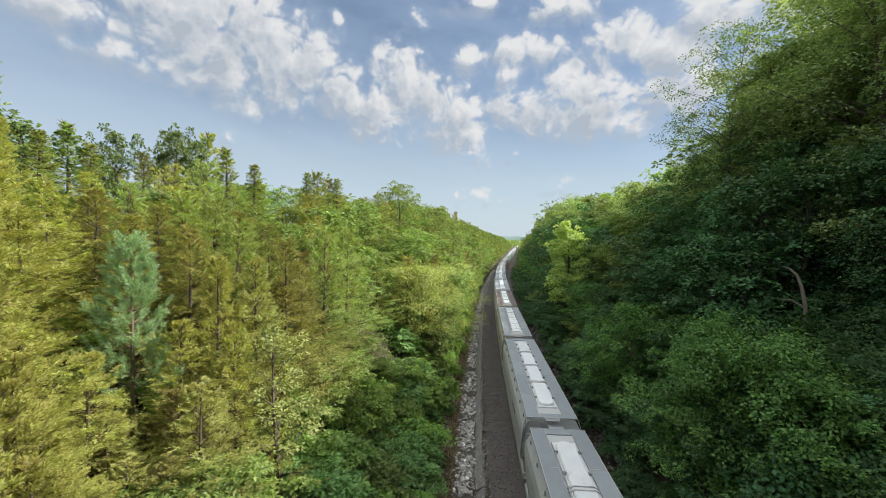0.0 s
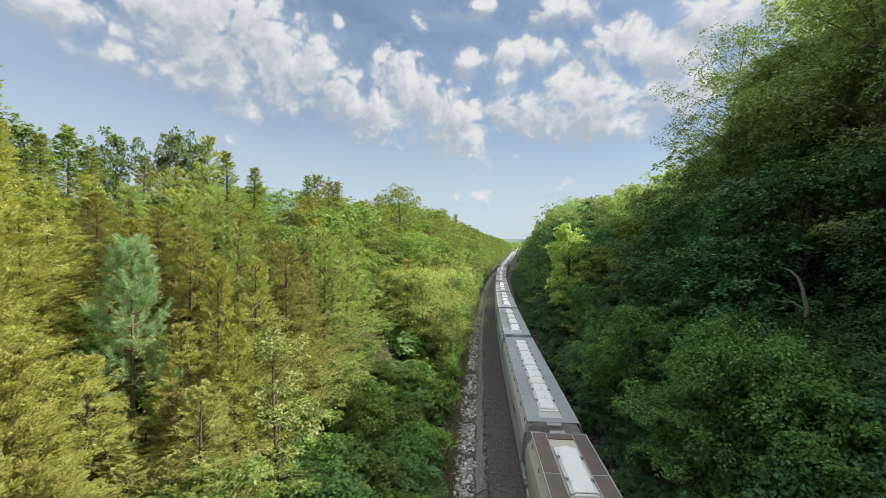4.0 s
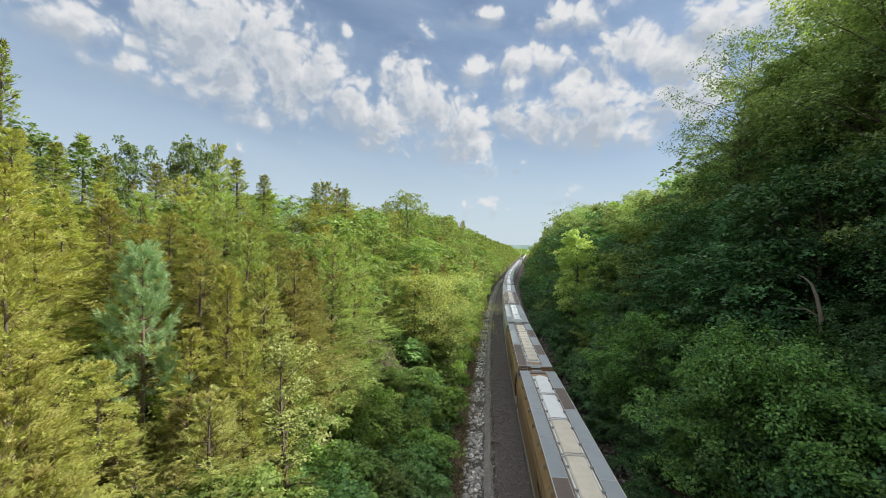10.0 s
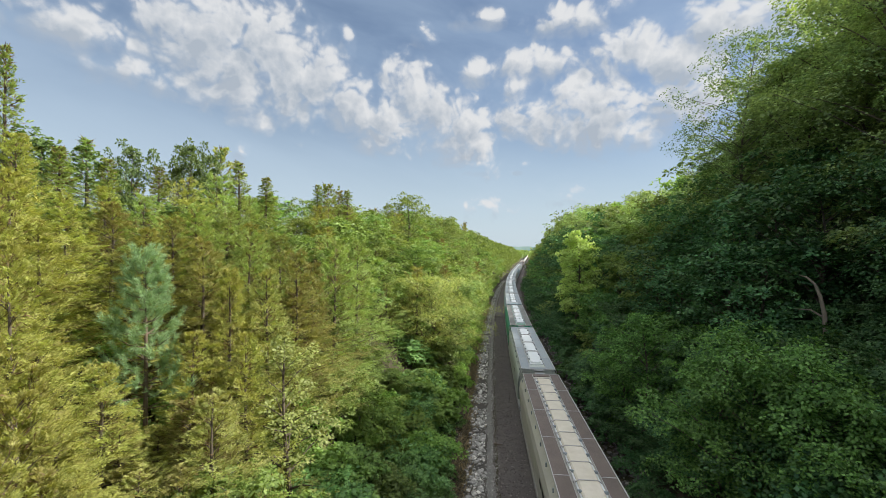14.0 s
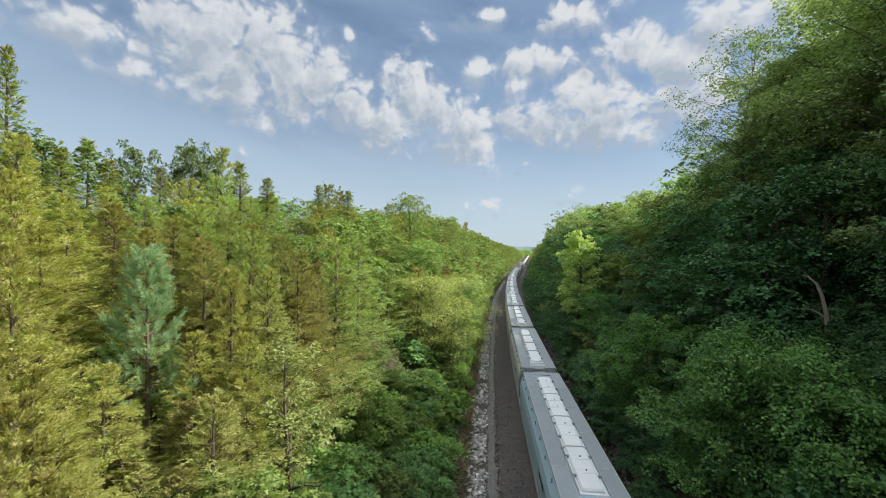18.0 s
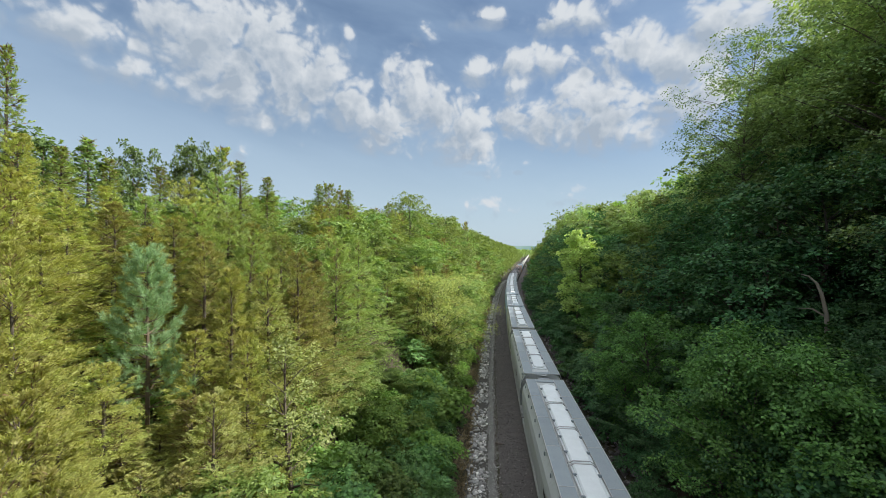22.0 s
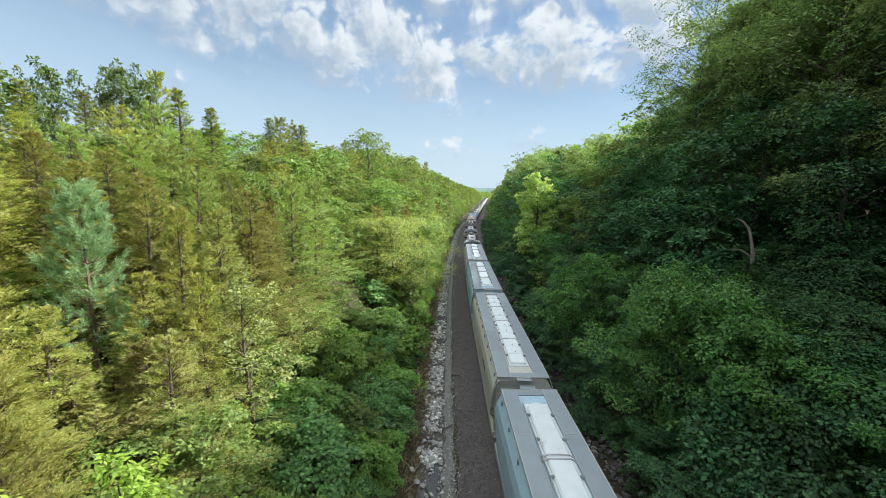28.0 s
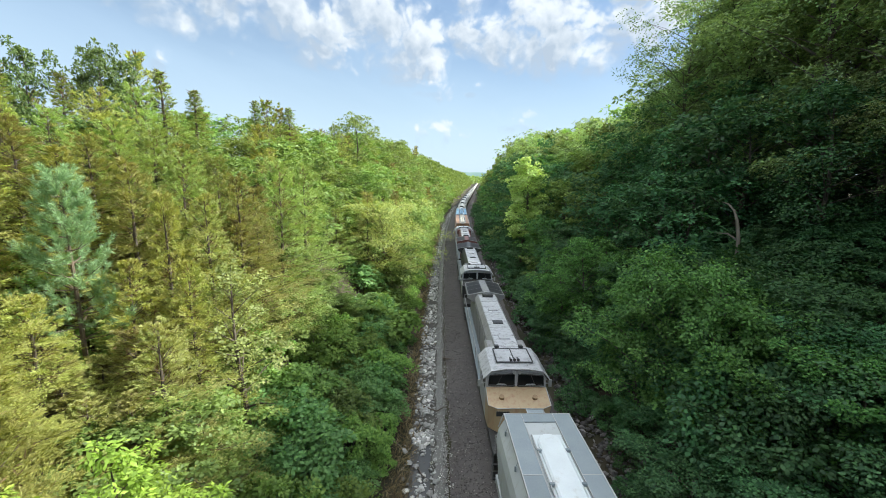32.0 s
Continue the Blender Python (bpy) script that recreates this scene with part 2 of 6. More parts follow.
MAT = {
    "oak": leaf_mat("oak_leaves", (0.095, 0.14, 0.03), (0.15, 0.20, 0.042), (0.08, 0.125, 0.032)),
    # glade leaves carry the shade of their bank in a darker green
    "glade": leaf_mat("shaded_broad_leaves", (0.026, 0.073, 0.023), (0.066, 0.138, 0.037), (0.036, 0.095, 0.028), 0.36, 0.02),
    "canopy": leaf_mat("canopy_leaves", (0.105, 0.165, 0.066), (0.19, 0.25, 0.092), (0.13, 0.19, 0.07), 0.52),
    "birch": leaf_mat("birch_leaves", (0.15, 0.19, 0.05), (0.20, 0.245, 0.064), (0.135, 0.18, 0.048), 0.4),
    "thicket": leaf_mat("thicket_leaves", (0.095, 0.17, 0.034), (0.16, 0.245, 0.047), (0.11, 0.19, 0.038), 0.42, 0.015),
    "sapling": leaf_mat("sapling_leaves", (0.042, 0.118, 0.026), (0.10, 0.215, 0.044), (0.06, 0.15, 0.033), 0.42, 0.02),
    "lime": leaf_mat("lime_leaves", (0.115, 0.18, 0.032), (0.155, 0.225, 0.044), (0.1, 0.165, 0.032)),
    # leaf green darkened in the colour itself, for the bank away from the sun
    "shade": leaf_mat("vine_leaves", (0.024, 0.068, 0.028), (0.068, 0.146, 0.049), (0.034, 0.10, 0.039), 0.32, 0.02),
    "bush": leaf_mat("bush_leaves", (0.085, 0.145, 0.03), (0.14, 0.21, 0.042), (0.075, 0.135, 0.032)),
    # cedar colours lifted above real foliage, standing in for stronger sun
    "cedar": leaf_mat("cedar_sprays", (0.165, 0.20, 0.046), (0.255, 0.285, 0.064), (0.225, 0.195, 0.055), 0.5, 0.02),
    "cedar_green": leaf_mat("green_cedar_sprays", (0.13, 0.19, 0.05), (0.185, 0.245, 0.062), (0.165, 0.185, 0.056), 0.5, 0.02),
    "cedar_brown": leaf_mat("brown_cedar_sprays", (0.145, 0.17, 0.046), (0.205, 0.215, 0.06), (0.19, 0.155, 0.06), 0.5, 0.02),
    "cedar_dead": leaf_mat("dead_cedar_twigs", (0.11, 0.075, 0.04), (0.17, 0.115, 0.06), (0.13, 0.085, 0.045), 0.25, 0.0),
    # bush green with the bluish tone of open shade mixed into the colour
    "sumac": leaf_mat("sumac_leaves", (0.072, 0.152, 0.048), (0.134, 0.236, 0.07), (0.09, 0.18, 0.056), 0.42, 0.02),
    "crest": leaf_mat("cherry_leaves", (0.06, 0.10, 0.03), (0.105, 0.155, 0.042), (0.05, 0.09, 0.028), 0.4),
    # high leaf colour replaces sunlight that taller trees keep off the poplar
    "poplar": leaf_mat("poplar_leaves", (0.22, 0.275, 0.078), (0.28, 0.335, 0.098), (0.21, 0.265, 0.078), 0.5),
    "willow": leaf_mat("willow_leaves", (0.21, 0.265, 0.06), (0.285, 0.34, 0.08), (0.19, 0.25, 0.065), 0.5),
    "fresh": leaf_mat("fresh_leaves", (0.14, 0.225, 0.022), (0.20, 0.29, 0.03), (0.125, 0.205, 0.022), 0.5, 0.015),
    "pine": leaf_mat("pine_needles", (0.135, 0.215, 0.11), (0.185, 0.275, 0.14), (0.14, 0.215, 0.105), 0.4, 0.02),
    "bark": solid("bark", (0.09, 0.07, 0.055), (0.14, 0.115, 0.09), 0.9, bump=0.6, fine=18),
    "bark_brown": solid("brown_bark", (0.15, 0.11, 0.08), (0.20, 0.15, 0.11), 0.9, bump=0.6, fine=18),
    "snagwood": solid("grey_brown_snag", (0.17, 0.145, 0.115), (0.23, 0.195, 0.155), 0.9, bump=0.4),
    "deadwood": solid("deadwood", (0.30, 0.27, 0.23), (0.42, 0.38, 0.33), 0.9, bump=0.4),
    "soil": solid("forest_floor", (0.05, 0.038, 0.022), (0.035, 0.038, 0.015), 0.95, scale=0.35, fine=6, bump=0.7, dirt=(0.075, 0.055, 0.035), dirt_amount=0.2),
    "ballast": solid("ballast", (0.10, 0.09, 0.09), (0.14, 0.125, 0.122), 0.95, scale=0.5, fine=16, bump=1.0, dirt=(0.085, 0.07, 0.063)),
    "stone": solid("ditch_stone", (0.48, 0.475, 0.46), (0.36, 0.35, 0.335), 0.9, scale=2, fine=14, bump=0.5, dirt=(0.14, 0.13, 0.115), vary=0.25, pieces=1.2),
    "darkstone": solid("dark_stone", (0.09, 0.083, 0.08), (0.135, 0.122, 0.115), 0.9, scale=2, fine=14, bump=0.5, vary=0.1, pieces=1.9),
    "gravel": solid("ditch_gravel", (0.085, 0.08, 0.072), (0.06, 0.055, 0.05), 0.95, scale=1.2, fine=12, bump=1.0, dirt=(0.05, 0.043, 0.036)),
    "chips": solid("gravel_chips", (0.27, 0.265, 0.26), (0.21, 0.205, 0.20), 0.95, scale=1.2, fine=14, bump=1.0, dirt=(0.15, 0.135, 0.12), pieces=0.6),
    "hill": solid("hill_haze", (0.16, 0.24, 0.23), (0.12, 0.20, 0.18), 1.0, scale=0.01, fine=0.2, bump=0.0),
    "straw": leaf_mat("dry_grass", (0.22, 0.17, 0.10), (0.30, 0.24, 0.14), (0.16, 0.12, 0.07), 0.3, 0.02),
    "water": solid("ditch_water", (0.03, 0.03, 0.028), (0.045, 0.043, 0.04), 0.18, bump=0.05, fine=3),
    "concrete": solid("weathered_concrete", (0.36, 0.35, 0.33), (0.29, 0.28, 0.26), 0.9, scale=0.5, fine=20, bump=0.4, dirt=(0.17, 0.16, 0.145), streak=True),
    "steel": solid("dark_steel", (0.06, 0.055, 0.05), (0.09, 0.08, 0.07), 0.6, 0.5, bump=0.1),
    "rail": solid("rail_steel", (0.14, 0.09, 0.07), (0.2, 0.15, 0.12), 0.5, 0.7),
    "tie": solid("tie_wood", (0.08, 0.065, 0.05), (0.12, 0.10, 0.08), 0.9, bump=0.5),
    "white": solid("roof_white", (0.74, 0.78, 0.81), (0.68, 0.72, 0.75), 0.55, dirt=(0.5, 0.49, 0.47), dirt_amount=0.15, vary=0.06),
    "cream": solid("hatch_cream", (0.62, 0.58, 0.50), (0.55, 0.51, 0.43), 0.6, dirt=(0.4, 0.36, 0.3), dirt_amount=0.2, vary=0.06),
    "grate": solid("grate_grey", (0.26, 0.30, 0.33), (0.30, 0.34, 0.365), 0.6, 0.1, fine=60, bump=0.5, vary=0.08),
    "grate_brown": solid("grate_brown", (0.13, 0.105, 0.095), (0.17, 0.14, 0.125), 0.7, 0.2, fine=60, bump=0.5, vary=0.1),
    "grate_dark": solid("grate_dark", (0.15, 0.155, 0.15), (0.19, 0.19, 0.18), 0.65, 0.1, fine=60, bump=0.5, vary=0.1),
    "edge": solid("edge_steel", (0.5, 0.5, 0.5), (0.42, 0.42, 0.42), 0.5, 0.4, vary=0.05),
    "glass": solid("cab_glass", (0.015, 0.018, 0.02), (0.02, 0.022, 0.025), 0.16, bump=0.0, fine=2),
}
for key, c1, c2, dirt in (
        ("grey", (0.50, 0.52, 0.53), (0.44, 0.46, 0.47), (0.27, 0.25, 0.22)), ("warm", (0.52, 0.50, 0.45), (0.46, 0.44, 0.39), (0.30, 0.27, 0.22)),
        ("blue", (0.40, 0.55, 0.66), (0.36, 0.50, 0.60), (0.25, 0.26, 0.26)), ("sage", (0.45, 0.49, 0.47), (0.40, 0.44, 0.42), (0.26, 0.26, 0.22)),
        ("rust", (0.34, 0.23, 0.13), (0.27, 0.17, 0.09), (0.16, 0.085, 0.045)), ("green", (0.05, 0.33, 0.20), (0.07, 0.37, 0.23), (0.16, 0.17, 0.13)),
        ("stained", (0.45, 0.46, 0.42), (0.40, 0.43, 0.38), (0.42, 0.33, 0.22)), ("orange", (0.42, 0.23, 0.13), (0.36, 0.20, 0.12), (0.25, 0.12, 0.07)),
        ("cobalt", (0.18, 0.33, 0.50), (0.20, 0.36, 0.53), (0.15, 0.2, 0.25)), ("tank", (0.60, 0.60, 0.58), (0.52, 0.52, 0.50), (0.25, 0.23, 0.2)),
        ("loco_grey", (0.24, 0.235, 0.235), (0.30, 0.295, 0.29), (0.13, 0.12, 0.115)), ("loco_top", (0.46, 0.46, 0.485), (0.55, 0.55, 0.575), (0.12, 0.115, 0.115)),
        ("loco_tan", (0.50, 0.38, 0.24), (0.45, 0.33, 0.20), (0.36, 0.19, 0.12)), ("loco_black", (0.03, 0.03, 0.032), (0.05, 0.05, 0.053), (0.085, 0.08, 0.075)),
        ("loco_red", (0.19, 0.07, 0.06), (0.15, 0.06, 0.055), (0.1, 0.07, 0.06))):
    MAT[key] = solid(key + "_paint", c1, c2, 0.5, bump=0.05, scale=0.6, dirt=dirt, dirt_amount=0.5 if key in ("rust", "stained") or "loco" in key else 0.25, streak=True, vary=0.07)


# ---- building helpers ----
class Shape:
    """Collects corners and faces for one mesh."""

    def __init__(self):
        self.v, self.f = [], []

    def add(self, verts, faces):
        k = len(self.v)
        self.v += [tuple(p) for p in verts]
        self.f += [tuple(i + k for i in q) for q in faces]
        return self

    def box(self, x0, x1, y0, y1, z0, z1, bevel=0.0):
        """A box; with a bevel its upper edges are cut off."""
        if not bevel:
            return self.add([(x, y, z) for z in (z0, z1) for y in (y0, y1) for x in (x0, x1)],
                            [(0, 2, 3, 1), (4, 5, 7, 6), (0, 1, 5, 4), (2, 6, 7, 3), (0, 4, 6, 2), (1, 3, 7, 5)])
        b = bevel
        rings = [(x0, x1, y0, y1, z0), (x0, x1, y0, y1, z1 - b), (x0 + b, x1 - b, y0 + b, y1 - b, z1)]
        vs = [p for a, c, d, e, z in rings for p in ((a, d, z), (c, d, z), (c, e, z), (a, e, z))]
        fs = [(3, 2, 1, 0), (8, 9, 10, 11)]
        for r in (0, 4):
            fs += [(r + i, r + (i + 1) % 4, r + 4 + (i + 1) % 4, r + 4 + i) for i in range(4)]
        return self.add(vs, fs)

    def prism(self, outline, y0, y1):
        """An outline in x and z, drawn out along y."""
        n = len(outline)
        vs = [(x, y, z) for y in (y0, y1) for x, z in outline]
        fs = [(i, (i + 1) % n, n + (i + 1) % n, n + i) for i in range(n)] + [tuple(range(n - 1, -1, -1)), tuple(range(n, 2 * n))]
        return self.add(vs, fs)

    def tube(self, points, radii, sides=7):
        """A round bar through points."""
        pts = [Vector(p) for p in points]
        vs, fs = [], []
        for i, p in enumerate(pts):
            d = (pts[min(i + 1, len(pts) - 1)] - pts[max(i - 1, 0)]).normalized()
            a = d.orthogonal().normalized()
            b = d.cross(a)
            r = radii[i] if isinstance(radii, (list, tuple)) else radii
            vs += [p + (a * math.cos(q) + b * math.sin(q)) * r for q in (k * math.tau / sides for k in range(sides))]
        for i in range(len(pts) - 1):
            fs += [(i * sides + k, i * sides + (k + 1) % sides, (i + 1) * sides + (k + 1) % sides, (i + 1) * sides + k) for k in range(sides)]
        fs += [tuple(range(sides - 1, -1, -1)), tuple(range((len(pts) - 1) * sides, len(pts) * sides))]
        return self.add(vs, fs)

    def mesh(self, name, mat, smooth=False):
        me = bpy.data.meshes.new(name)
        me.from_pydata(self.v, [], self.f)
        me.materials.append(mat)
        if smooth:
            me.shade_smooth()
        me.update()
        return me


def part(name, shape, mat, parent, label="", at=None, smooth=False):
    """Links a shape or a ready mesh as one part of a thing."""
    me = shape if isinstance(shape, bpy.types.Mesh) else shape.mesh(name, mat, smooth)
    ob = new(name, me)
    ob.parent = parent
    if at is not None:
        ob.matrix_basis = at
    return tagged(ob, label)


def empty(name, label, category, group="", kind=""):
    ob = new(name)
    ob.empty_display_size = 0.5
    return tagged(ob, label, category, group, kind)


# ---- the line of the track and the lie of the land ----
TRACK_X, BEND, BEND_END = 4.42, 6.2e-4, 200.0


def track_x(y):
    if y < 0:
        return TRACK_X
    if y < BEND_END:
        return TRACK_X + BEND * y * y / 2
    return TRACK_X + BEND * BEND_END * (BEND_END / 2 + (y - BEND_END))


def heading(y):
    return math.atan(BEND * min(max(y, 0.0), BEND_END))


def smooth(a, b, x):
    t = min(max((x - a) / (b - a), 0.0), 1.0)
    return t * t * (3 - 2 * t)


def land(x, y):
    """Height of the ground: a cutting about 12 m deep that runs out far off."""
    u = x - track_x(y)
    bump = noise.noise((x * 0.11, y * 0.11, 0.0)) * 0.9 + noise.noise((x * 0.4, y * 0.4, 3.0)) * 0.25
    deep = 12.0 - 5.0 * smooth(150, 420, y) - 7.0 * smooth(420, 800, y)
    if u < 0:
        side = smooth(-21.5, -5.8, u)
        z = deep * (1 - side)
        ditch = -0.42 * smooth(-6.6, -5.2, u) * (1 - smooth(-4.3, -3.6, u))
    else:
        side = 1 - smooth(5.0, 20.0, u)
        z = deep * 1.05 * (1 - side)
        ditch = -0.25 * smooth(3.4, 4.2, u) * (1 - smooth(4.6, 5.4, u))
    rough = 1 - smooth(4.0, 8.0, 11.5 - abs(u)) if abs(u) < 11.5 else 1.0
    return z + ditch - 0.25 + bump * rough * min(1.0, max(0.0, (abs(u) - 5.5) / 5))


def make_land():
    us = [-700, -420, -240, -140, -90, -60, -45, -36, -30, -26, -23, -21, -19, -17, -15, -13, -11.5, -10, -8.8, -7.8, -7, -6.4, -5.9, -5.4, -4.9, -4.4, -4, -3.6, -3.2,
          -2.2, 0, 2.2, 3.2, 3.6, 4.0, 4.4, 4.8, 5.2, 5.8, 6.6, 7.6, 8.8, 10, 11.5, 13, 15, 17, 19, 21, 24, 28, 34, 44, 60, 90, 140, 240, 420, 700]
    ys = [-120, -80, -50, -30, -20, -12, -6] + [i * 1.5 for i in range(80)] + [120 + i * 4 for i in range(40)] + [280 + i * 14 for i in range(30)] + [760, 900, 1100, 1400, 1800, 2400, 3200]
    s = Shape()
    vs = []
    for y in ys:
        for u in us:
            x = track_x(y) + u
            vs.append((x, y, land(x, y)))
    w = len(us)
    fs = [(j * w + i, j * w + i + 1, (j + 1) * w + i + 1, (j + 1) * w + i) for j in range(len(ys) - 1) for i in range(w - 1)]
    s.add(vs, fs)
    tagged(new("ground", s.mesh("ground", MAT["soil"], True)), "brown leaf-littered forest floor of a deep cutting", "ground", kind="structure")


def ribbon(name, u0, u1, crown, mat, y0, y1, step, label, jag=0.0, sink=0.0):
    """A strip along the track between two offsets, slightly crowned."""
    rng = random.Random(name)
    s, vs, fs = Shape(), [], []
    cols = 7
    rows = int((y1 - y0) / step) + 1
    for j in range(rows):
        y = y0 + j * step
        a, b = u0 + rng.uniform(-jag, jag), u1 + rng.uniform(-jag, jag)
        for i in range(cols):
            k = i / (cols - 1)
            u = a + (b - a) * k
            x = track_x(y) + u
            edge = 1 - abs(2 * k - 1) ** 4
            vs.append((x, y, land(x, y) - sink + crown * edge + rng.uniform(-0.015, 0.015)))
    fs = [(j * cols + i, j * cols + i + 1, (j + 1) * cols + i + 1, (j + 1) * cols + i) for j in range(rows - 1) for i in range(cols - 1)]
    s.add(vs, fs)
    return tagged(new(name, s.mesh(name, mat, True)), label, kind="structure")


make_land()
ribbon("ballast_bed", -3.75, 4.1, 0.30, MAT["ballast"], -60, 560, 1.0, "dark brown crushed-stone ballast under the track", 0.10, 0.02)
ditch = ribbon("ditch", -5.6, -3.7, 0.06, MAT["gravel"], -40, 330, 0.7, "pale gravel drainage ditch beside the ballast", 0.12)


ribbon("gravel_strip", -4.35, -3.66, 0.10, MAT["chips"], -40, 330, 0.7, "pale fine gravel between the ditch and the ballast", 0.14)


def stone_mesh(rng, name, mat):
    s = Shape()
    k = [(1, 0, 0), (-1, 0, 0), (0, 1, 0), (0, -1, 0), (0, 0, 1), (0, 0, -1), (.62, .62, .6), (-.62, .62, .55), (.62, -.62, .6), (-.62, -.62, .6)]
    vs = [Vector(p) * rng.uniform(0.38, 0.6) for p in k]
    s.add(vs, [(4, 6, 7), (4, 7, 9), (4, 9, 8), (4, 8, 6), (0, 6, 8), (1, 9, 7), (2, 7, 6), (3, 8, 9), (5, 2, 0), (5, 0, 3), (5, 3, 1), (5, 1, 2), (0, 2, 6), (2, 1, 7), (1, 3, 9), (3, 0, 8)])
    return s.mesh(name, mat)


def ground_stones():
    rng = random.Random(5)
    kinds = [stone_mesh(rng, "stone", MAT["stone"]) for _ in range(8)]
    near = []
    far, dark = Shape(), Shape()

    def scatter(into, src, x, y, size, up):
        z = land(x, y)
        m = Matrix.LocRotScale((x, y, z + up + size * 0.18), Euler((rng.uniform(-.5, .5), rng.uniform(-.5, .5), rng.uniform(0, 6.28))), (size, size * rng.uniform(.6, 1), size * rng.uniform(.45, .8)))
        into.add([m @ v.co for v in src.vertices], [tuple(p.vertices) for p in src.polygons])

    for i in range(300):
        y = 10 + 24 * (i / 300) ** 0.9 + rng.uniform(-0.5, 0.5)
        x = track_x(y) + (rng.triangular(-5.6, -4.3, -4.9) if y > 20.5 or rng.random() < 0.3 else rng.choice((rng.uniform(-5.9, -5.3), rng.uniform(-4.5, -4.1))))
        size = 0.09 + 0.42 * rng.random() ** 2.6
        ob = new("stone", rng.choice(kinds))
        ob.parent = ditch
        ob.matrix_basis = Matrix.LocRotScale((x, y, land(x, y) + 0.05 + size * 0.15), Euler((rng.uniform(-.5, .5), rng.uniform(-.5, .5), rng.uniform(0, 6.28))),
                                             (size, size * rng.uniform(.6, 1), size * rng.uniform(.45, .8)))
    for i in range(10000):
        y = 6 + 190 * rng.random() ** 1.8
        if noise.noise((3.0, y * 0.55, 0.0)) + rng.uniform(-0.35, 0.35) < -0.05 or (y < 20.5 and rng.random() < 0.7):
            continue
        scatter(far, rng.choice(kinds), track_x(y) + rng.triangular(-5.75, -4.15, -4.8), y, rng.triangular(0.05, 0.42, 0.10), 0.03)
    for i in range(3200):
        y = 8 + 150 * rng.random() ** 1.5
        scatter(dark, rng.choice(kinds), track_x(y) + rng.triangular(3.9, 6.6, 4.8), y, rng.triangular(0.10, 0.5, 0.2), 0.03)
    for i in range(9000):
        y = 9 + 80 * rng.random() ** 1.4
        scatter(dark, kinds[i % 8], track_x(y) + rng.uniform(-3.8, -1.3), y, rng.uniform(0.05, 0.12), 0.23)
    for i in range(7000):
        y = 7 + 75 * rng.random() ** 1.5
        scatter(far, kinds[i % 8], track_x(y) + rng.triangular(-4.6, -3.3, -3.9), y, rng.uniform(0.04, 0.10), 0.06)
    tagged(new("ditch_stones", far.mesh("ditch_stones", MAT["stone"])), "loose pale grey stones lining the ditch", "stones", kind="stuff")
    tagged(new("ballast_stones", dark.mesh("ballast_stones", MAT["darkstone"])), "dark angular ballast stones beside the track", "stones", kind="stuff")


def rails():
    for side in (-0.75, 0.75):
        s, vs, fs = Shape(), [], []
        prof = [(-0.07, 0.08), (0.07, 0.08), (0.012, 0.12), (0.036, 0.2), (0.036, 0.24), (-0.036, 0.24), (-0.036, 0.2), (-0.012, 0.12)]
        ys = [-60 + 5 * i for i in range(125)]
        for y in ys:
            c, h = track_x(y), heading(y)
            vs += [(c + (side + px) * math.cos(h), y - (side + px) * math.sin(h), pz - 0.05) for px, pz in prof]
        n = len(prof)
        for j in range(len(ys) - 1):
            fs += [(j * n + i, j * n + (i + 1) % n, (j + 1) * n + (i + 1) % n, (j + 1) * n + i) for i in range(n)]
        s.add(vs, fs)
        tagged(new("rail", s.mesh("rail", MAT["rail"])), "rust-brown steel rail under the train", "rail", "track rails", kind="structure")
    s = Shape()
    for i in range(700):
        y = -40 + i * 0.54
        c = track_x(y)
        s.box(c - 1.3, c + 1.3, y - 0.11, y + 0.11, -0.1, 0.075, 0.02)
    tagged(new("ties", s.mesh("ties", MAT["tie"])), "dark weathered wooden ties in the ballast", "ties", kind="stuff")


ground_stones()
rails()


def bridge():
    """The plain road bridge from whose parapet the line is seen."""
    # never in view; its deck also blocks sky light from the near growth
    thing = empty("road_bridge", "plain grey concrete road bridge over the railway cutting", "bridge")
    part("deck", Shape().box(-24, 34, -9.6, -0.5, 12.55, 12.95), MAT["concrete"], thing)
    for y in (-9.6, -0.75):
        part("parapet", Shape().box(-24, 34, y, y + 0.25, 12.95, 13.95), MAT["concrete"], thing)
    for k in range(4):
        part("girder", Shape().box(-22, 32, -8.9 + k * 2.5, -8.4 + k * 2.5, 11.4, 12.55), MAT["concrete"], thing)
    for x in (-5.2, 14.4):
        for y in (-8.4, -1.9):
            part("pier", Shape().tube([(x, y, land(x, y) - 0.6), (x, y, 11.4)], [0.5, 0.5], 16), MAT["concrete"], thing)


bridge()


# ---- the train ----
RAIL = 0.19


def wheel_mesh():
    s = Shape()
    s.tube([(-0.07, 0, 0), (0.02, 0, 0), (0.021, 0, 0), (0.06, 0, 0)], [0.42, 0.42, 0.46, 0.46], 16)
    return s.mesh("wheel", MAT["steel"])


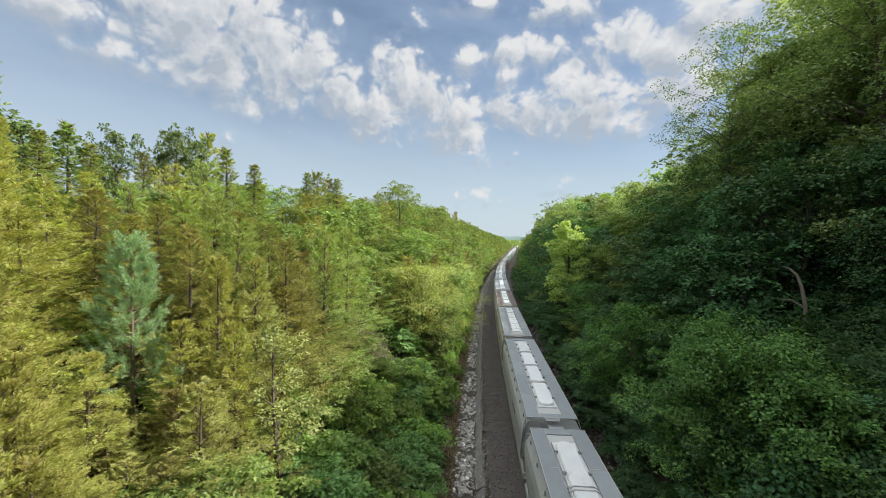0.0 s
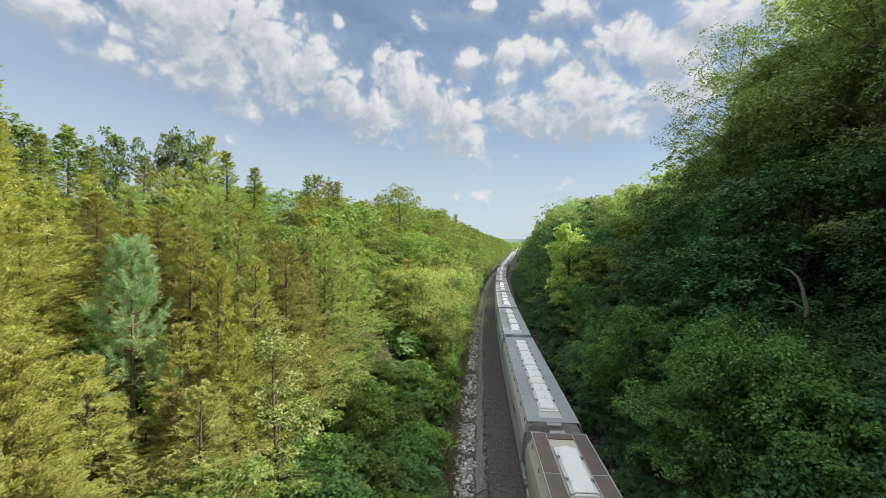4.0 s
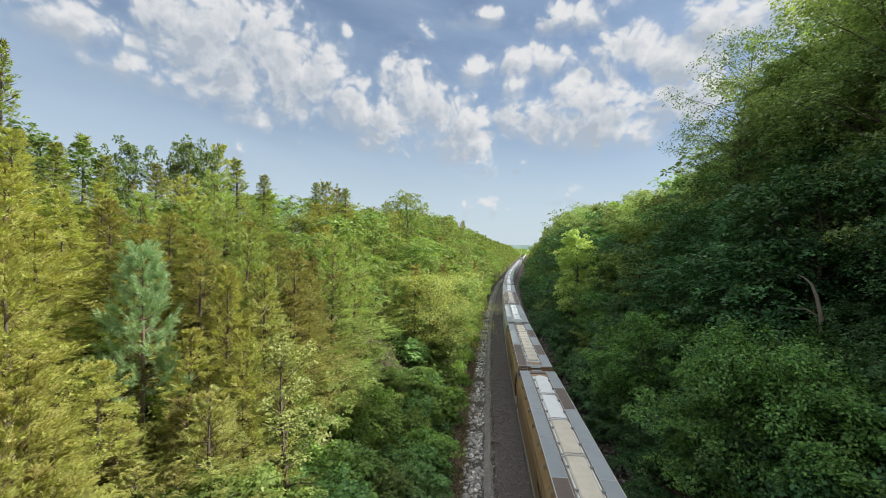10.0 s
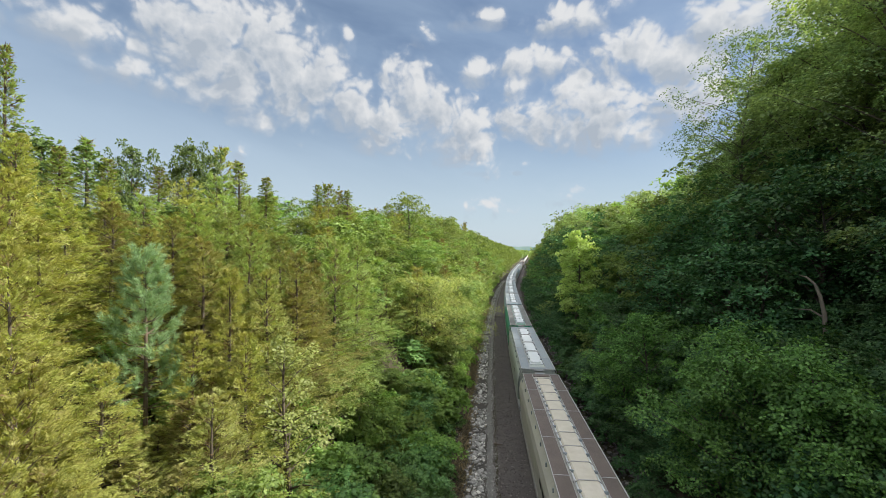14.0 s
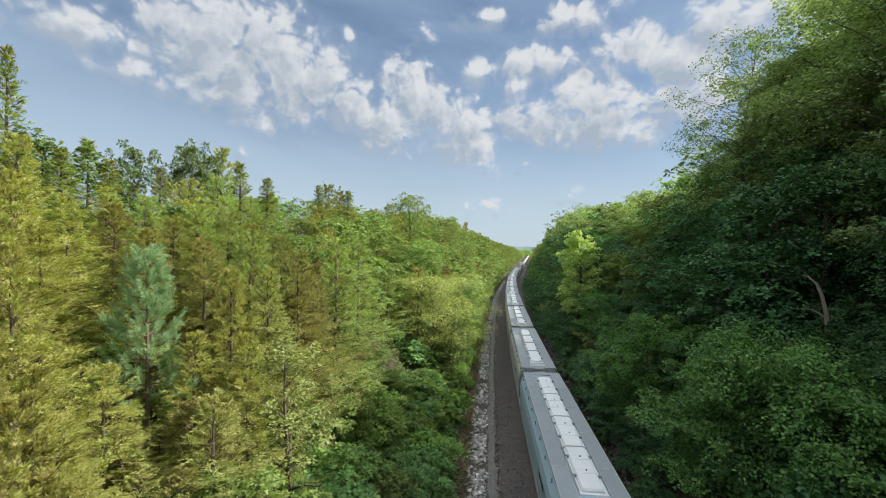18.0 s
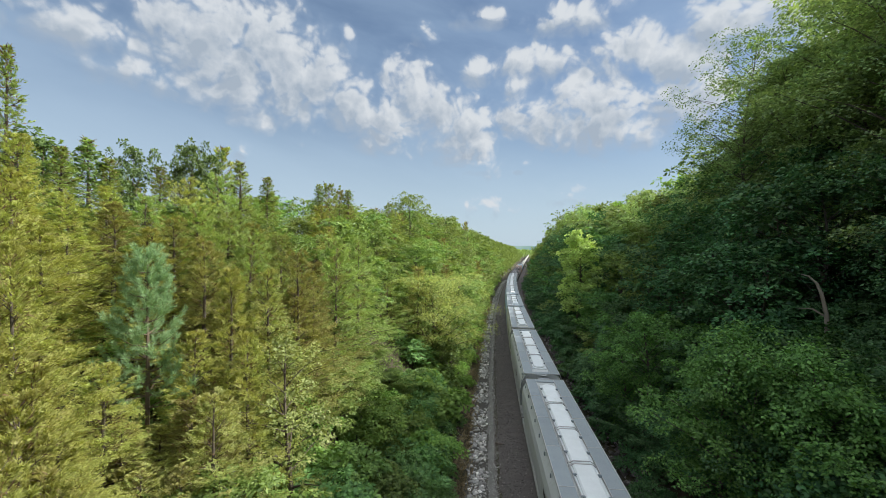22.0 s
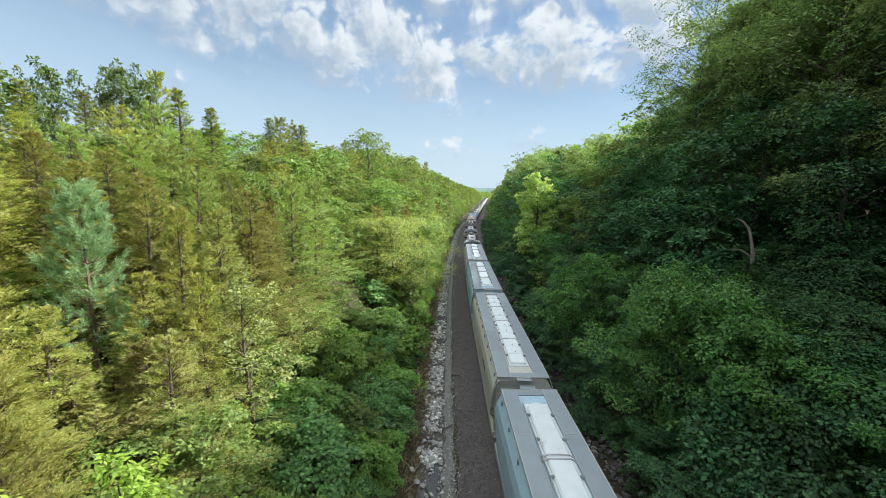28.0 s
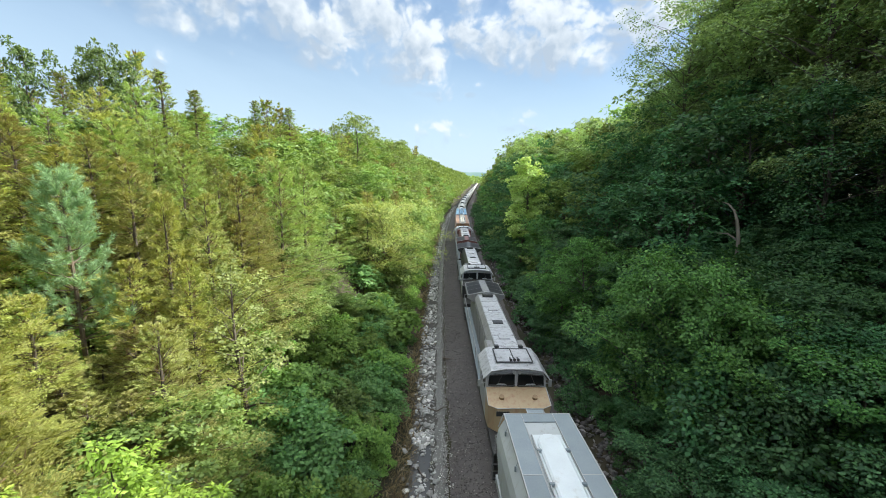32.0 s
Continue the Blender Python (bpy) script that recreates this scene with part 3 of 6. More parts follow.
def truck_shapes():
    f = Shape()
    for x in (-0.98, 0.98):
        f.add([(x + dx, y, z) for dx in (-0.07, 0.07) for y, z in ((-1.15, 0.62), (-0.5, 0.75), (0.5, 0.75), (1.15, 0.62), (1.15, 0.38), (0.45, 0.2), (-0.45, 0.2), (-1.15, 0.38))],
              [(0, 1, 2, 3, 4, 5, 6, 7), (15, 14, 13, 12, 11, 10, 9, 8)] + [(i, i + 8, (i + 1) % 8 + 8, (i + 1) % 8) for i in range(8)])
    f.box(-1.0, 1.0, -0.22, 0.22, 0.35, 0.72)
    for y in (-0.85, 0.85):
        f.tube([(-1.0, y, 0.46), (1.0, y, 0.46)], 0.08)
    return f.mesh("truck_frame", MAT["steel"])


WHEEL, TRUCK = wheel_mesh(), truck_shapes()


def truck(parent, y, name="truck"):
    t = part(name, TRUCK, None, parent, "dark steel truck with two axles", pose(0, y, RAIL))
    for yy in (-0.85, 0.85):
        for x, r in ((-0.75, 180), (0.75, 0)):
            part("wheel", WHEEL, None, t, "", pose(x, yy, 0.46, 0, 0, r))
    return t


def bar(s, a, b, r=0.02):
    s.tube([a, b], r, 5)


BRACKET = {sx: Shape().add([(sx * 1.38, -0.03, 4.45), (sx * 1.38, 0.03, 4.45), (sx * 1.47, 0.03, 4.12), (sx * 1.47, -0.03, 4.12)], [(0, 1, 2, 3), (3, 2, 1, 0)]).box(
    sx * 1.45 - 0.03, sx * 1.45 + 0.03, -0.03, 0.03, 4.1, 4.3).mesh("walk_bracket", MAT["grate"]) for sx in (-1, 1)}
LATCH = Shape().box(-0.08, 0.08, -0.045, 0.045, -0.06, 0.06, 0.02).mesh("hatch_latch", MAT["grate"])


def hopper(length, paint, walks, hatch, hatch_mat, label, seed):
    """A covered hopper: bulged sides, hatch trough, two roof walks, end platforms, ladders, hopper doors."""
    rng = random.Random(seed)
    M = MAT
    car = empty("hopper_car", label, "hopper car", "freight cars of the train")
    h = length / 2 - 0.67
    P = M[paint]
    # shell: sections along the length, the ends slope in below
    prof = [(1.08, 4.44), (1.28, 4.32), (1.57, 3.82), (1.65, 3.35), (1.63, 2.3), (1.56, 1.45)]
    outline = prof + [(-x, z) for x, z in reversed(prof)]
    s = Shape()
    n = len(outline)
    rows = []
    for sy in (-1, 1):
        rows.append([(x, sy * (h - (0.0 if z > 3.0 else (3.0 - z) * 0.95)), z) for x, z in outline])
    s.add(rows[0] + rows[1], [(i, n + i, n + i + 1, i + 1) for i in range(n - 1)] + [(n - 1, 2 * n - 1, n, 0)] + [tuple(range(n)), tuple(range(2 * n - 1, n - 1, -1))])
    body = part("body", s, P, car)
    if paint in ("rust", "stained", "green"):          # posts on the sides
        for sx in (-1, 1):
            rib = Shape().add([(sx * x, dy, z) for dy in (-0.04, 0.04) for x, z in ((1.605, 3.72), (1.675, 3.3), (1.655, 2.3), (1.59, 1.45))],
                              [(0, 1, 5, 4), (1, 2, 6, 5), (2, 3, 7, 6), (4, 5, 1, 0), (5, 6, 2, 1), (6, 7, 3, 2)]).mesh("side_post", P)
            for i in range(1, 12):
                y = -h + 2 * h * i / 12
                if abs(y) < h - 1.6:
                    part("side_post", rib, None, body, "", pose(0, y, 0))
    sill = Shape()
    for sx in (-1, 1):
        sill.box(sx * 1.5 - 0.08, sx * 1.5 + 0.08, -length / 2 + 0.45, length / 2 - 0.45, 1.12, 1.45)
    part("side_sill", sill, M["edge"] if rng.random() < 0.5 else P, car)
    cs = Shape().box(-0.3, 0.3, -length / 2 + 0.25, length / 2 - 0.25, 0.75, 1.2)
    part("centre_sill", cs, M["steel"], car)
    for k in (-1, 0, 1):
        y, q = k * length * 0.24, length * 0.10
        d = Shape().add([(-1.5, y - q, 1.45), (1.5, y - q, 1.45), (1.5, y + q, 1.45), (-1.5, y + q, 1.45), (-0.5, y - 0.5, 0.5), (0.5, y - 0.5, 0.5), (0.5, y + 0.5, 0.5), (-0.5, y + 0.5, 0.5)],
                        [(3, 2, 1, 0), (4, 5, 6, 7), (0, 1, 5, 4), (1, 2, 6, 5), (2, 3, 7, 6), (3, 0, 4, 7)])
        part("hopper_chute", d, P, car)
    # roof walks in panels with pale cross bars
    panels = 5
    for sx in (-1, 1):
        for i in range(panels):
            a, b = -h + 2 * h * i / panels, -h + 2 * h * (i + 1) / panels
            w = rng.choice(walks)
            part("roof_walk", Shape().box(min(sx * 0.66, sx * 1.36), max(sx * 0.66, sx * 1.36), a + 0.02, b - 0.02, 4.455, 4.50), M[w], car)
            part("walk_bar", Shape().box(min(sx * 0.66, sx * 1.36), max(sx * 0.66, sx * 1.36), b - 0.035, b + 0.0, 4.50, 4.515), M["edge"], car)
        e = Shape().box(sx * 1.36 - 0.02, sx * 1.36 + 0.02, -h, h, 4.44, 4.525)
        e.box(sx * 0.655 - 0.012, sx * 0.655 + 0.012, -h, h, 4.45, 4.52)
        part("walk_edge", e, M["edge"], car)
        for i in range(9):
            part("walk_bracket", BRACKET[sx], None, car, "", pose(0, -h + 0.9 + (2 * h - 1.8) * i / 8, 0))
    # hatch trough
    t = h - 1.55
    co = Shape().box(-0.56, 0.56, -t - 0.12, t + 0.12, 4.42, 4.52)
    part("hatch_coaming", co, M["white"] if hatch != "cream" else M["warm"], car)
    if hatch == "round":
        segs = [(-t, -t / 2), (-t / 2, 0.0), (0.0, t / 2), (t / 2, t)]
    else:
        k = 4 if hatch == "four" else 10
        segs = [(-t + 2 * t * i / k, -t + 2 * t * (i + 1) / k) for i in range(k)]
    for i, (a, b) in enumerate(segs):
        c = Shape()
        first, last = hatch == "round" and i == 0, hatch == "round" and i == len(segs) - 1
        pts = []
        if first:
            pts += [(0.46 * math.cos(q), a + 0.46 - 0.46 * math.sin(q)) for q in [math.pi - math.pi * j / 8 for j in range(9)]][::1]
        else:
            pts += [(-0.46, a + 0.03), (0.46, a + 0.03)]
        if last:
            pts += [(0.46 * math.cos(q), b - 0.46 + 0.46 * math.sin(q)) for q in [math.pi * j / 8 for j in range(9)]]
        else:
            pts += [(0.46, b - 0.03), (-0.46, b - 0.03)]
        m = len(pts)
        cx, cy = sum(p[0] for p in pts) / m, sum(p[1] for p in pts) / m
        c.add([(x, y, 4.52) for x, y in pts] + [(x, y, 4.60) for x, y in pts] + [(x * 0.86, cy + (y - cy) * 0.97, 4.66) for x, y in pts],
              [tuple(range(2 * m, 3 * m))] + [(r + j, r + (j + 1) % m, r + m + (j + 1) % m, r + m + j) for r in (0, m) for j in range(m)])
        mat = M["cobalt"] if hatch_mat == "blue" else M["cream"] if (hatch_mat == "mixed" and i < len(segs) * 0.45) or hatch_mat == "cream" else M["white"]
        cover = part("hatch_cover", c, mat, car)
        for yy in ((a + 0.12, b - 0.12) if hatch == "round" else (b - 0.05,)):
            if (first and yy < a + 0.5) or (last and yy > b - 0.5):
                continue
            lk = Shape().tube([(-0.56, yy, 4.56), (-0.47, yy, 4.63), (-0.38, yy, 4.685), (0.38, yy, 4.685), (0.47, yy, 4.63), (0.56, yy, 4.56)], 0.026, 6)
            lk.box(-0.64, -0.52, yy - 0.05, yy + 0.05, 4.54, 4.66, 0.02)
            part("hatch_strap", lk, M["edge"], cover)
        if hatch == "four":                            # raised ribs and a knob on each third
            for q in (0.33, 0.66):
                yy = a + (b - a) * q
                part("hatch_rib", Shape().box(-0.42, 0.42, yy - 0.02, yy + 0.02, 4.655, 4.678), mat, cover)
                part("hatch_knob", Shape().tube([(0.05, yy + 0.25, 4.655), (0.05, yy + 0.25, 4.70)], 0.035, 7), M["steel"], cover)
        for q in (0.3, 0.75) if len(segs) < 8 else (0.5,):
            for sx in (-1, 1):
                part("hatch_latch", LATCH, None, cover, "", pose(sx * 0.52, a + (b - a) * q, 4.61))
    pipe = Shape()
    bar(pipe, (-0.58, -t, 4.6), (-0.58, t, 4.6), 0.028)
    bar(pipe, (0.62, -t, 4.56), (0.62, t, 4.56), 0.02)
    part("locking_bar", pipe, M["edge"], car)
    # ends: cross walk, frame, ladders, platform, handbrake, coupler
    for sy in (-1, 1):
        e = sy * h
        part("end_walk", Shape().box(-1.36, 1.36, min(e - sy * 0.55, e - sy * 0.02), max(e - sy * 0.55, e - sy * 0.02), 4.45, 4.495), M[rng.choice(walks)], car)
        step = Shape()
        for a, b in (((-0.36, 0.03), (0.36, 0.03)), ((-0.36, 0.38), (0.36, 0.38)), ((-0.36, 0.03), (-0.36, 0.38)), ((0.36, 0.03), (0.36, 0.38))):
            bar(step, (a[0], e + sy * a[1], 4.49), (b[0], e + sy * b[1], 4.49), 0.022)
        part("end_step_frame", step, M["edge"], car)
        part("end_step", Shape().box(-0.34, 0.34, min(e, e + sy * 0.36), max(e, e + sy * 0.36), 4.455, 4.475), M["grate"], car)
        rail_ = Shape()
        bar(rail_, (-1.38, e, 4.5), (1.38, e, 4.5), 0.025)
        bar(rail_, (-1.38, e, 4.5), (-1.58, e, 3.9), 0.025)
        bar(rail_, (1.38, e, 4.5), (1.58, e, 3.9), 0.025)
        part("end_rail", rail_, M["edge"], car)
        lad = Shape()
        x0 = -1.45 if sy < 0 else 0.65
        for x in (x0, x0 + 0.8):
            bar(lad, (x, e + sy * 0.10, 1.2), (x, e + sy * 0.10, 4.45), 0.025)
        for k in range(9):
            bar(lad, (x0, e + sy * 0.10, 1.45 + k * 0.36), (x0 + 0.8, e + sy * 0.10, 1.45 + k * 0.36), 0.018)
        part("ladder", lad, M["edge"], car)
        part("end_platform", Shape().box(-1.5, 1.5, min(e - sy * 1.2, e + sy * 0.35), max(e - sy * 1.2, e + sy * 0.35), 1.18, 1.26), P, car)
        for x in (-1.45, 1.45):
            part("end_post", Shape().box(x - 0.06, x + 0.06, e - 0.07, e + 0.07, 1.26, 3.1), P, car)
        part("brake_wheel", Shape().tube([(0.5, e + sy * 0.12, 2.6), (0.5, e + sy * 0.16, 2.6)], 0.28, 12), M["steel"], car)
        part("coupler", Shape().box(-0.14, 0.14, min(sy * length / 2, e), max(sy * length / 2, e), 0.78, 1.02).box(-0.22, 0.22, sy * (length / 2 - 0.12) - 0.12, sy * (length / 2 - 0.12) + 0.12, 0.72, 1.08), M["steel"], car)
        truck(car, sy * (length / 2 - 2.4))
    # lettering on the side: bars only
    let = Shape()
    for k in range(2):
        let.add([(-1.668, -h * 0.55 + k * 0.9, 2.9), (-1.668, -h * 0.55 + k * 0.9 + 0.75, 2.9), (-1.668, -h * 0.55 + k * 0.9 + 0.75, 3.2), (-1.668, -h * 0.55 + k * 0.9, 3.2)], [(0, 1, 2, 3), (3, 2, 1, 0)])
    part("side_lettering", let, M["steel"], body, "faded dark reporting marks")
    return car


def locomotive(length, hood, top, nose, flip, label):
    """A six-axle freight locomotive: wide cab, long hood, flared radiator, walkways and rails."""
    M = MAT
    car = empty("locomotive", label, "locomotive", "locomotives of the train")
    L = length / 2
    part("underframe", Shape().box(-1.52, 1.52, -L + 0.5, L - 0.5, 1.25, 1.62), M["loco_black"], car)
    part("fuel_tank", Shape().box(-1.4, 1.4, -3.0, 3.2, 0.45, 1.25, 0.15), M["loco_black"], car)
    f = -L + 0.6                                       # front platform
    # nose and cab (front towards -y)
    c0, c1 = f + 3.0, f + 5.7
    n = Shape()
    n.add([(-1.0, c0 - 1.45, 1.62), (1.0, c0 - 1.45, 1.62), (1.55, c0 - 0.9, 1.62), (-1.55, c0 - 0.9, 1.62), (-1.15, c0 - 1.35, 2.92), (1.15, c0 - 1.35, 2.92), (1.58, c0 - 1.15, 2.98), (-1.58, c0 - 1.15, 2.98),
           (1.58, c0, 1.62), (-1.58, c0, 1.62), (1.58, c0, 3.34), (-1.58, c0, 3.34), (0, c0, 3.40), (0, c0 - 1.38, 2.96)],
          [(0, 1, 5, 13, 4), (1, 2, 6, 5), (3, 0, 4, 7), (4, 13, 12, 11, 7), (13, 5, 6, 10, 12), (2, 8, 10, 6), (9, 3, 7, 11)])
    part("nose", n, M[nose], car, "sun-faded paint with rust marks")
    nb = Shape()
    for sx in (-1, 1):
        nb.tube([(sx * 0.02, c0 - 1.39, 2.97), (sx * 1.15, c0 - 1.36, 2.93), (sx * 1.58, c0 - 1.15, 2.99), (sx * 1.585, c0 - 0.02, 3.35)], 0.025, 5)
    part("nose_edge", nb, M["edge"], car)
    part("nose_door", Shape().box(-0.35, 0.35, c0 - 1.49, c0 - 1.44, 1.7, 2.7), M[nose], car)
    for x in (-0.85, 0.85):
        part("lamp_housing", Shape().tube([(x, c0 - 0.72, 3.08), (x, c0 - 0.78, 3.26)], 0.13, 10), M["rust"], car)
    part("nose_emblem", Shape().box(-1.2, -0.55, c0 - 1.43, c0 - 1.39, 2.55, 2.8), M["loco_black"], car)
    sect = [(-1.58, 1.62), (1.58, 1.62), (1.58, 3.85), (1.30, 4.28), (0.62, 4.42), (-0.62, 4.42), (-1.30, 4.28), (-1.58, 3.85)]
    part("cab", Shape().prism(sect, c0, c1), M[top], car)
    for sx in (-1, 1):
        x0, x1 = sorted((sx * 0.10, sx * 1.42))
        q0, q1 = sx * 0.09, sx * 1.46
        quad = [(q0, 3.42), (q1, 3.48), (q1 * 0.97, 4.02), (q0, 4.12)]
        g_ = Shape().add([(x, c0 - 0.03, z) for x, z in quad] + [(x, c0 + 0.02, z) for x, z in quad], [(0, 1, 2, 3), (3, 2, 1, 0), (0, 4, 5, 1), (1, 5, 6, 2), (2, 6, 7, 3), (3, 7, 4, 0)])
        win = part("windscreen", g_, M["glass"], car, "dark windscreen")
        fr = Shape().tube([(x, c0 - 0.045, z) for x, z in quad + quad[:1]], 0.035, 6)
        part("window_frame", fr, M["loco_black"], win)
        paper = Shape().add([(sx * 0.45, c0 - 0.034, 3.46), (sx * 1.05, c0 - 0.034, 3.49), (sx * 0.95, c0 - 0.034, 3.57), (sx * 0.6, c0 - 0.034, 3.55)], [(0, 1, 2, 3), (3, 2, 1, 0)])
        part("dash_paper", paper, M["white"], win)
        for k in range(2):
            part("side_window", Shape().box(sx * 1.58 - 0.02, sx * 1.58 + 0.02, c0 + 0.35 + k * 1.1, c0 + 1.25 + k * 1.1, 3.1, 3.7), M["glass"], car)
        part("cab_visor", Shape().add([(sx * 0.0, c0 - 0.12, 4.32), (sx * 1.30, c0 - 0.10, 4.18), (sx * 1.62, c0 - 0.08, 3.82), (sx * 1.58, c0, 3.76), (sx * 1.30, c0, 4.29), (0, c0, 4.43)],
                                      [(0, 1, 4, 5), (1, 2, 3, 4), (5, 4, 1, 0), (4, 3, 2, 1)]), M[top], car)
        mi = Shape().box(sx * 1.9 - 0.08, sx * 1.9 + 0.08, c0 + 0.3, c0 + 0.36, 3.2, 3.6)
        bar(mi, (sx * 1.58, c0 + 0.33, 3.4), (sx * 1.9, c0 + 0.33, 3.4), 0.02)
        part("mirror", mi, M["edge"], car)
        wing = Shape().add([(sx * 0.62, c0 - 0.22, 4.43), (sx * 1.32, c0 - 0.18, 4.29), (sx * 1.70, c0 - 0.12, 3.86), (sx * 1.70, c1 + 0.05, 3.86), (sx * 1.32, c1 + 0.05, 4.29), (sx * 0.62, c1 + 0.05, 4.43),
                            (sx * 0.62, c0 - 0.22, 4.46), (sx * 1.34, c0 - 0.18, 4.32), (sx * 1.74, c0 - 0.12, 3.87), (sx * 1.74, c1 + 0.05, 3.87), (sx * 1.34, c1 + 0.05, 4.32), (sx * 0.62, c1 + 0.05, 4.46)],
                           [(0, 1, 4, 5), (1, 2, 3, 4), (6, 11, 10, 7), (7, 10, 9, 8), (0, 6, 7, 1), (1, 7, 8, 2), (2, 8, 9, 3), (3, 9, 10, 4), (4, 10, 11, 5), (5, 11, 6, 0)])
        part("roof_wing", wing, M[top], car)
        part("wiper", Shape().tube([(sx * 0.75, c0 - 0.07, 4.08), (sx * 0.95, c0 - 0.07, 3.6)], 0.014, 5), M["loco_black"], win)
    part("roof_front_edge", Shape().box(-0.62, 0.62, c0 - 0.22, c0 + 0.1, 4.425, 4.46), M[top], car)
    for x in (-0.14, 0.14):
        part("headlight", Shape().tube([(x, c0 - 0.2, 4.25), (x, c0 - 0.02, 4.25)], 0.09, 10), M["edge"], car)
    roof = Shape().box(-0.95, 0.95, c0 + 0.55, c1 - 0.5, 4.42, 4.50, 0.03)
    part("cab_roof_hatch", roof, M[top], car)
    frame_ = Shape()
    for a, b in (((-0.97, 0.53), (0.97, 0.53)), ((-0.97, c1 - c0 - 0.48), (0.97, c1 - c0 - 0.48)), ((-0.97, 0.53), (-0.97, c1 - c0 - 0.48)), ((0.97, 0.53), (0.97, c1 - c0 - 0.48)), ((0, 0.53), (0, c1 - c0 - 0.48))):
        bar(frame_, (a[0], c0 + a[1], 4.50), (b[0], c0 + b[1], 4.50), 0.035)
    part("roof_hatch_frame", frame_, M["loco_black"], car)
    horn = Shape()
    for k in range(3):
        horn.tube([(-0.2 + 0.2 * k, c0 + 1.0, 4.55), (-0.2 + 0.2 * k, c0 + 0.6, 4.58)], [0.03, 0.08], 8)
    part("horn", horn, M["loco_black"], car)
    ac = Shape()
    for x in (-0.7, 0.7):
        ac.box(x - 0.12, x + 0.12, c1 - 0.25, c1 - 0.02, 4.43, 4.58, 0.03)
    part("roof_lifting_lug", ac, M["loco_black"], car)
    # hood
    h0, h1, r1 = c1, L - 5.0, L - 1.1
    hs = [(-0.98, 1.62), (0.98, 1.62), (0.98, 3.95), (0.72, 4.30), (-0.72, 4.30), (-0.98, 3.95)]
    part("hood", Shape().prism(hs, h0, h1), M[hood], car)
    y = h0 + 0.15
    k = 0
    while y < h1 - 1.2:
        d = 1.25 if k % 3 else 1.7
        part("roof_hatch", Shape().box(-0.70, 0.70, y, y + d, 4.30, 4.36, 0.03), M[top], car)
        for sx in (-1, 1):
            part("hood_door", Shape().box(sx * 0.99 - 0.02, sx * 0.99 + 0.02, y + 0.08, y + d - 0.04, 1.9, 3.7), M[hood], car)
        y += d + 0.06
        k += 1
    for k in range(3):
        yy = h0 + 1.2 + k * (h1 - h0 - 3.0) / 3
        part("roof_vent", Shape().box(-0.34, 0.34, yy, yy + 0.55, 4.36, 4.44, 0.03), M["loco_black"] if k == 1 else M[top], car)
    part("exhaust_stack", Shape().box(-0.42, 0.42, h1 - 1.1, h1 - 0.45, 4.30, 4.62, 0.08), M["loco_black"], car)
    part("dynamic_brake_box", Shape().box(-1.25, 1.25, h0 + 0.1, h0 + 1.6, 3.4, 4.22, 0.12), M[hood], car)
    rs = [(-0.98, 1.62), (0.98, 1.62), (0.98, 3.55), (1.58, 3.95), (1.58, 4.22), (0.25, 4.52), (-0.25, 4.52), (-1.58, 4.22), (-1.58, 3.95), (-0.98, 3.55)]
    part("radiator_housing", Shape().prism(rs, h1, r1), M[hood], car)
    for sx in (-1, 1):
        for k in range(3):
            a, b = h1 + 0.12 + k * (r1 - h1 - 0.2) / 3, h1 + 0.05 + (k + 1) * (r1 - h1 - 0.2) / 3
            s = Shape().add([(sx * 0.32, a, 4.525), (sx * 1.5, a, 4.26), (sx * 1.5, b, 4.26), (sx * 0.32, b, 4.525)], [(0, 1, 2, 3), (3, 2, 1, 0)])
            part("radiator_grille", s, M["loco_black"], car)
    for yy in (h1, r1):
        part("radiator_rim", Shape().tube([(-1.58, yy, 4.23), (0, yy, 4.53), (1.58, yy, 4.23)], 0.03, 5), M["edge"], car)
    # walkways, handrails, steps, pilots
    for sx in (-1, 1):
        part("walkway", Shape().box(min(sx * 1.0, sx * 1.53), max(sx * 1.0, sx * 1.53), c1, L - 0.6, 1.62, 1.66), M["grate"], car)
        hr = Shape()
        bar(hr, (sx * 1.5, c1 + 0.1, 2.7), (sx * 1.5, L - 0.6, 2.7), 0.02)
        for k in range(9):
            yy = c1 + 0.1 + (L - 0.7 - c1) * k / 8
            bar(hr, (sx * 1.5, yy, 1.65), (sx * 1.5, yy, 2.7), 0.02)
        part("handrail", hr, M["edge"], car)
    for sy in (-1, 1):
        yy = sy * (L - 0.62)
        part("pilot", Shape().box(-1.5, 1.5, min(yy, yy + sy * 0.12), max(yy, yy + sy * 0.12), 0.35, 1.62), M["loco_black"], car)
        fr = Shape()
        bar(fr, (-1.45, yy, 2.6), (-0.3, yy, 2.6)), bar(fr, (0.3, yy, 2.6), (1.45, yy, 2.6))
        for x in (-1.45, -0.3, 0.3, 1.45):
            bar(fr, (x, yy, 1.6), (x, yy, 2.6))
        part("end_handrail", fr, M["edge"], car)
        part("coupler", Shape().box(-0.15, 0.15, min(yy, sy * L), max(yy, sy * L), 0.75, 1.02), M["steel"], car)
        truck(car, sy * (L - 4.4) - 0.95), truck(car, sy * (L - 4.4) + 0.95)
        for x in (-1.38, 1.38):
            for z in (0.5, 0.85, 1.2):
                part("step", Shape().box(x - 0.18, x + 0.18, yy - 0.25, yy + 0.25, z, z + 0.04), M["loco_black"], car)
    car["flip"] = 1 if flip else 0
    return car


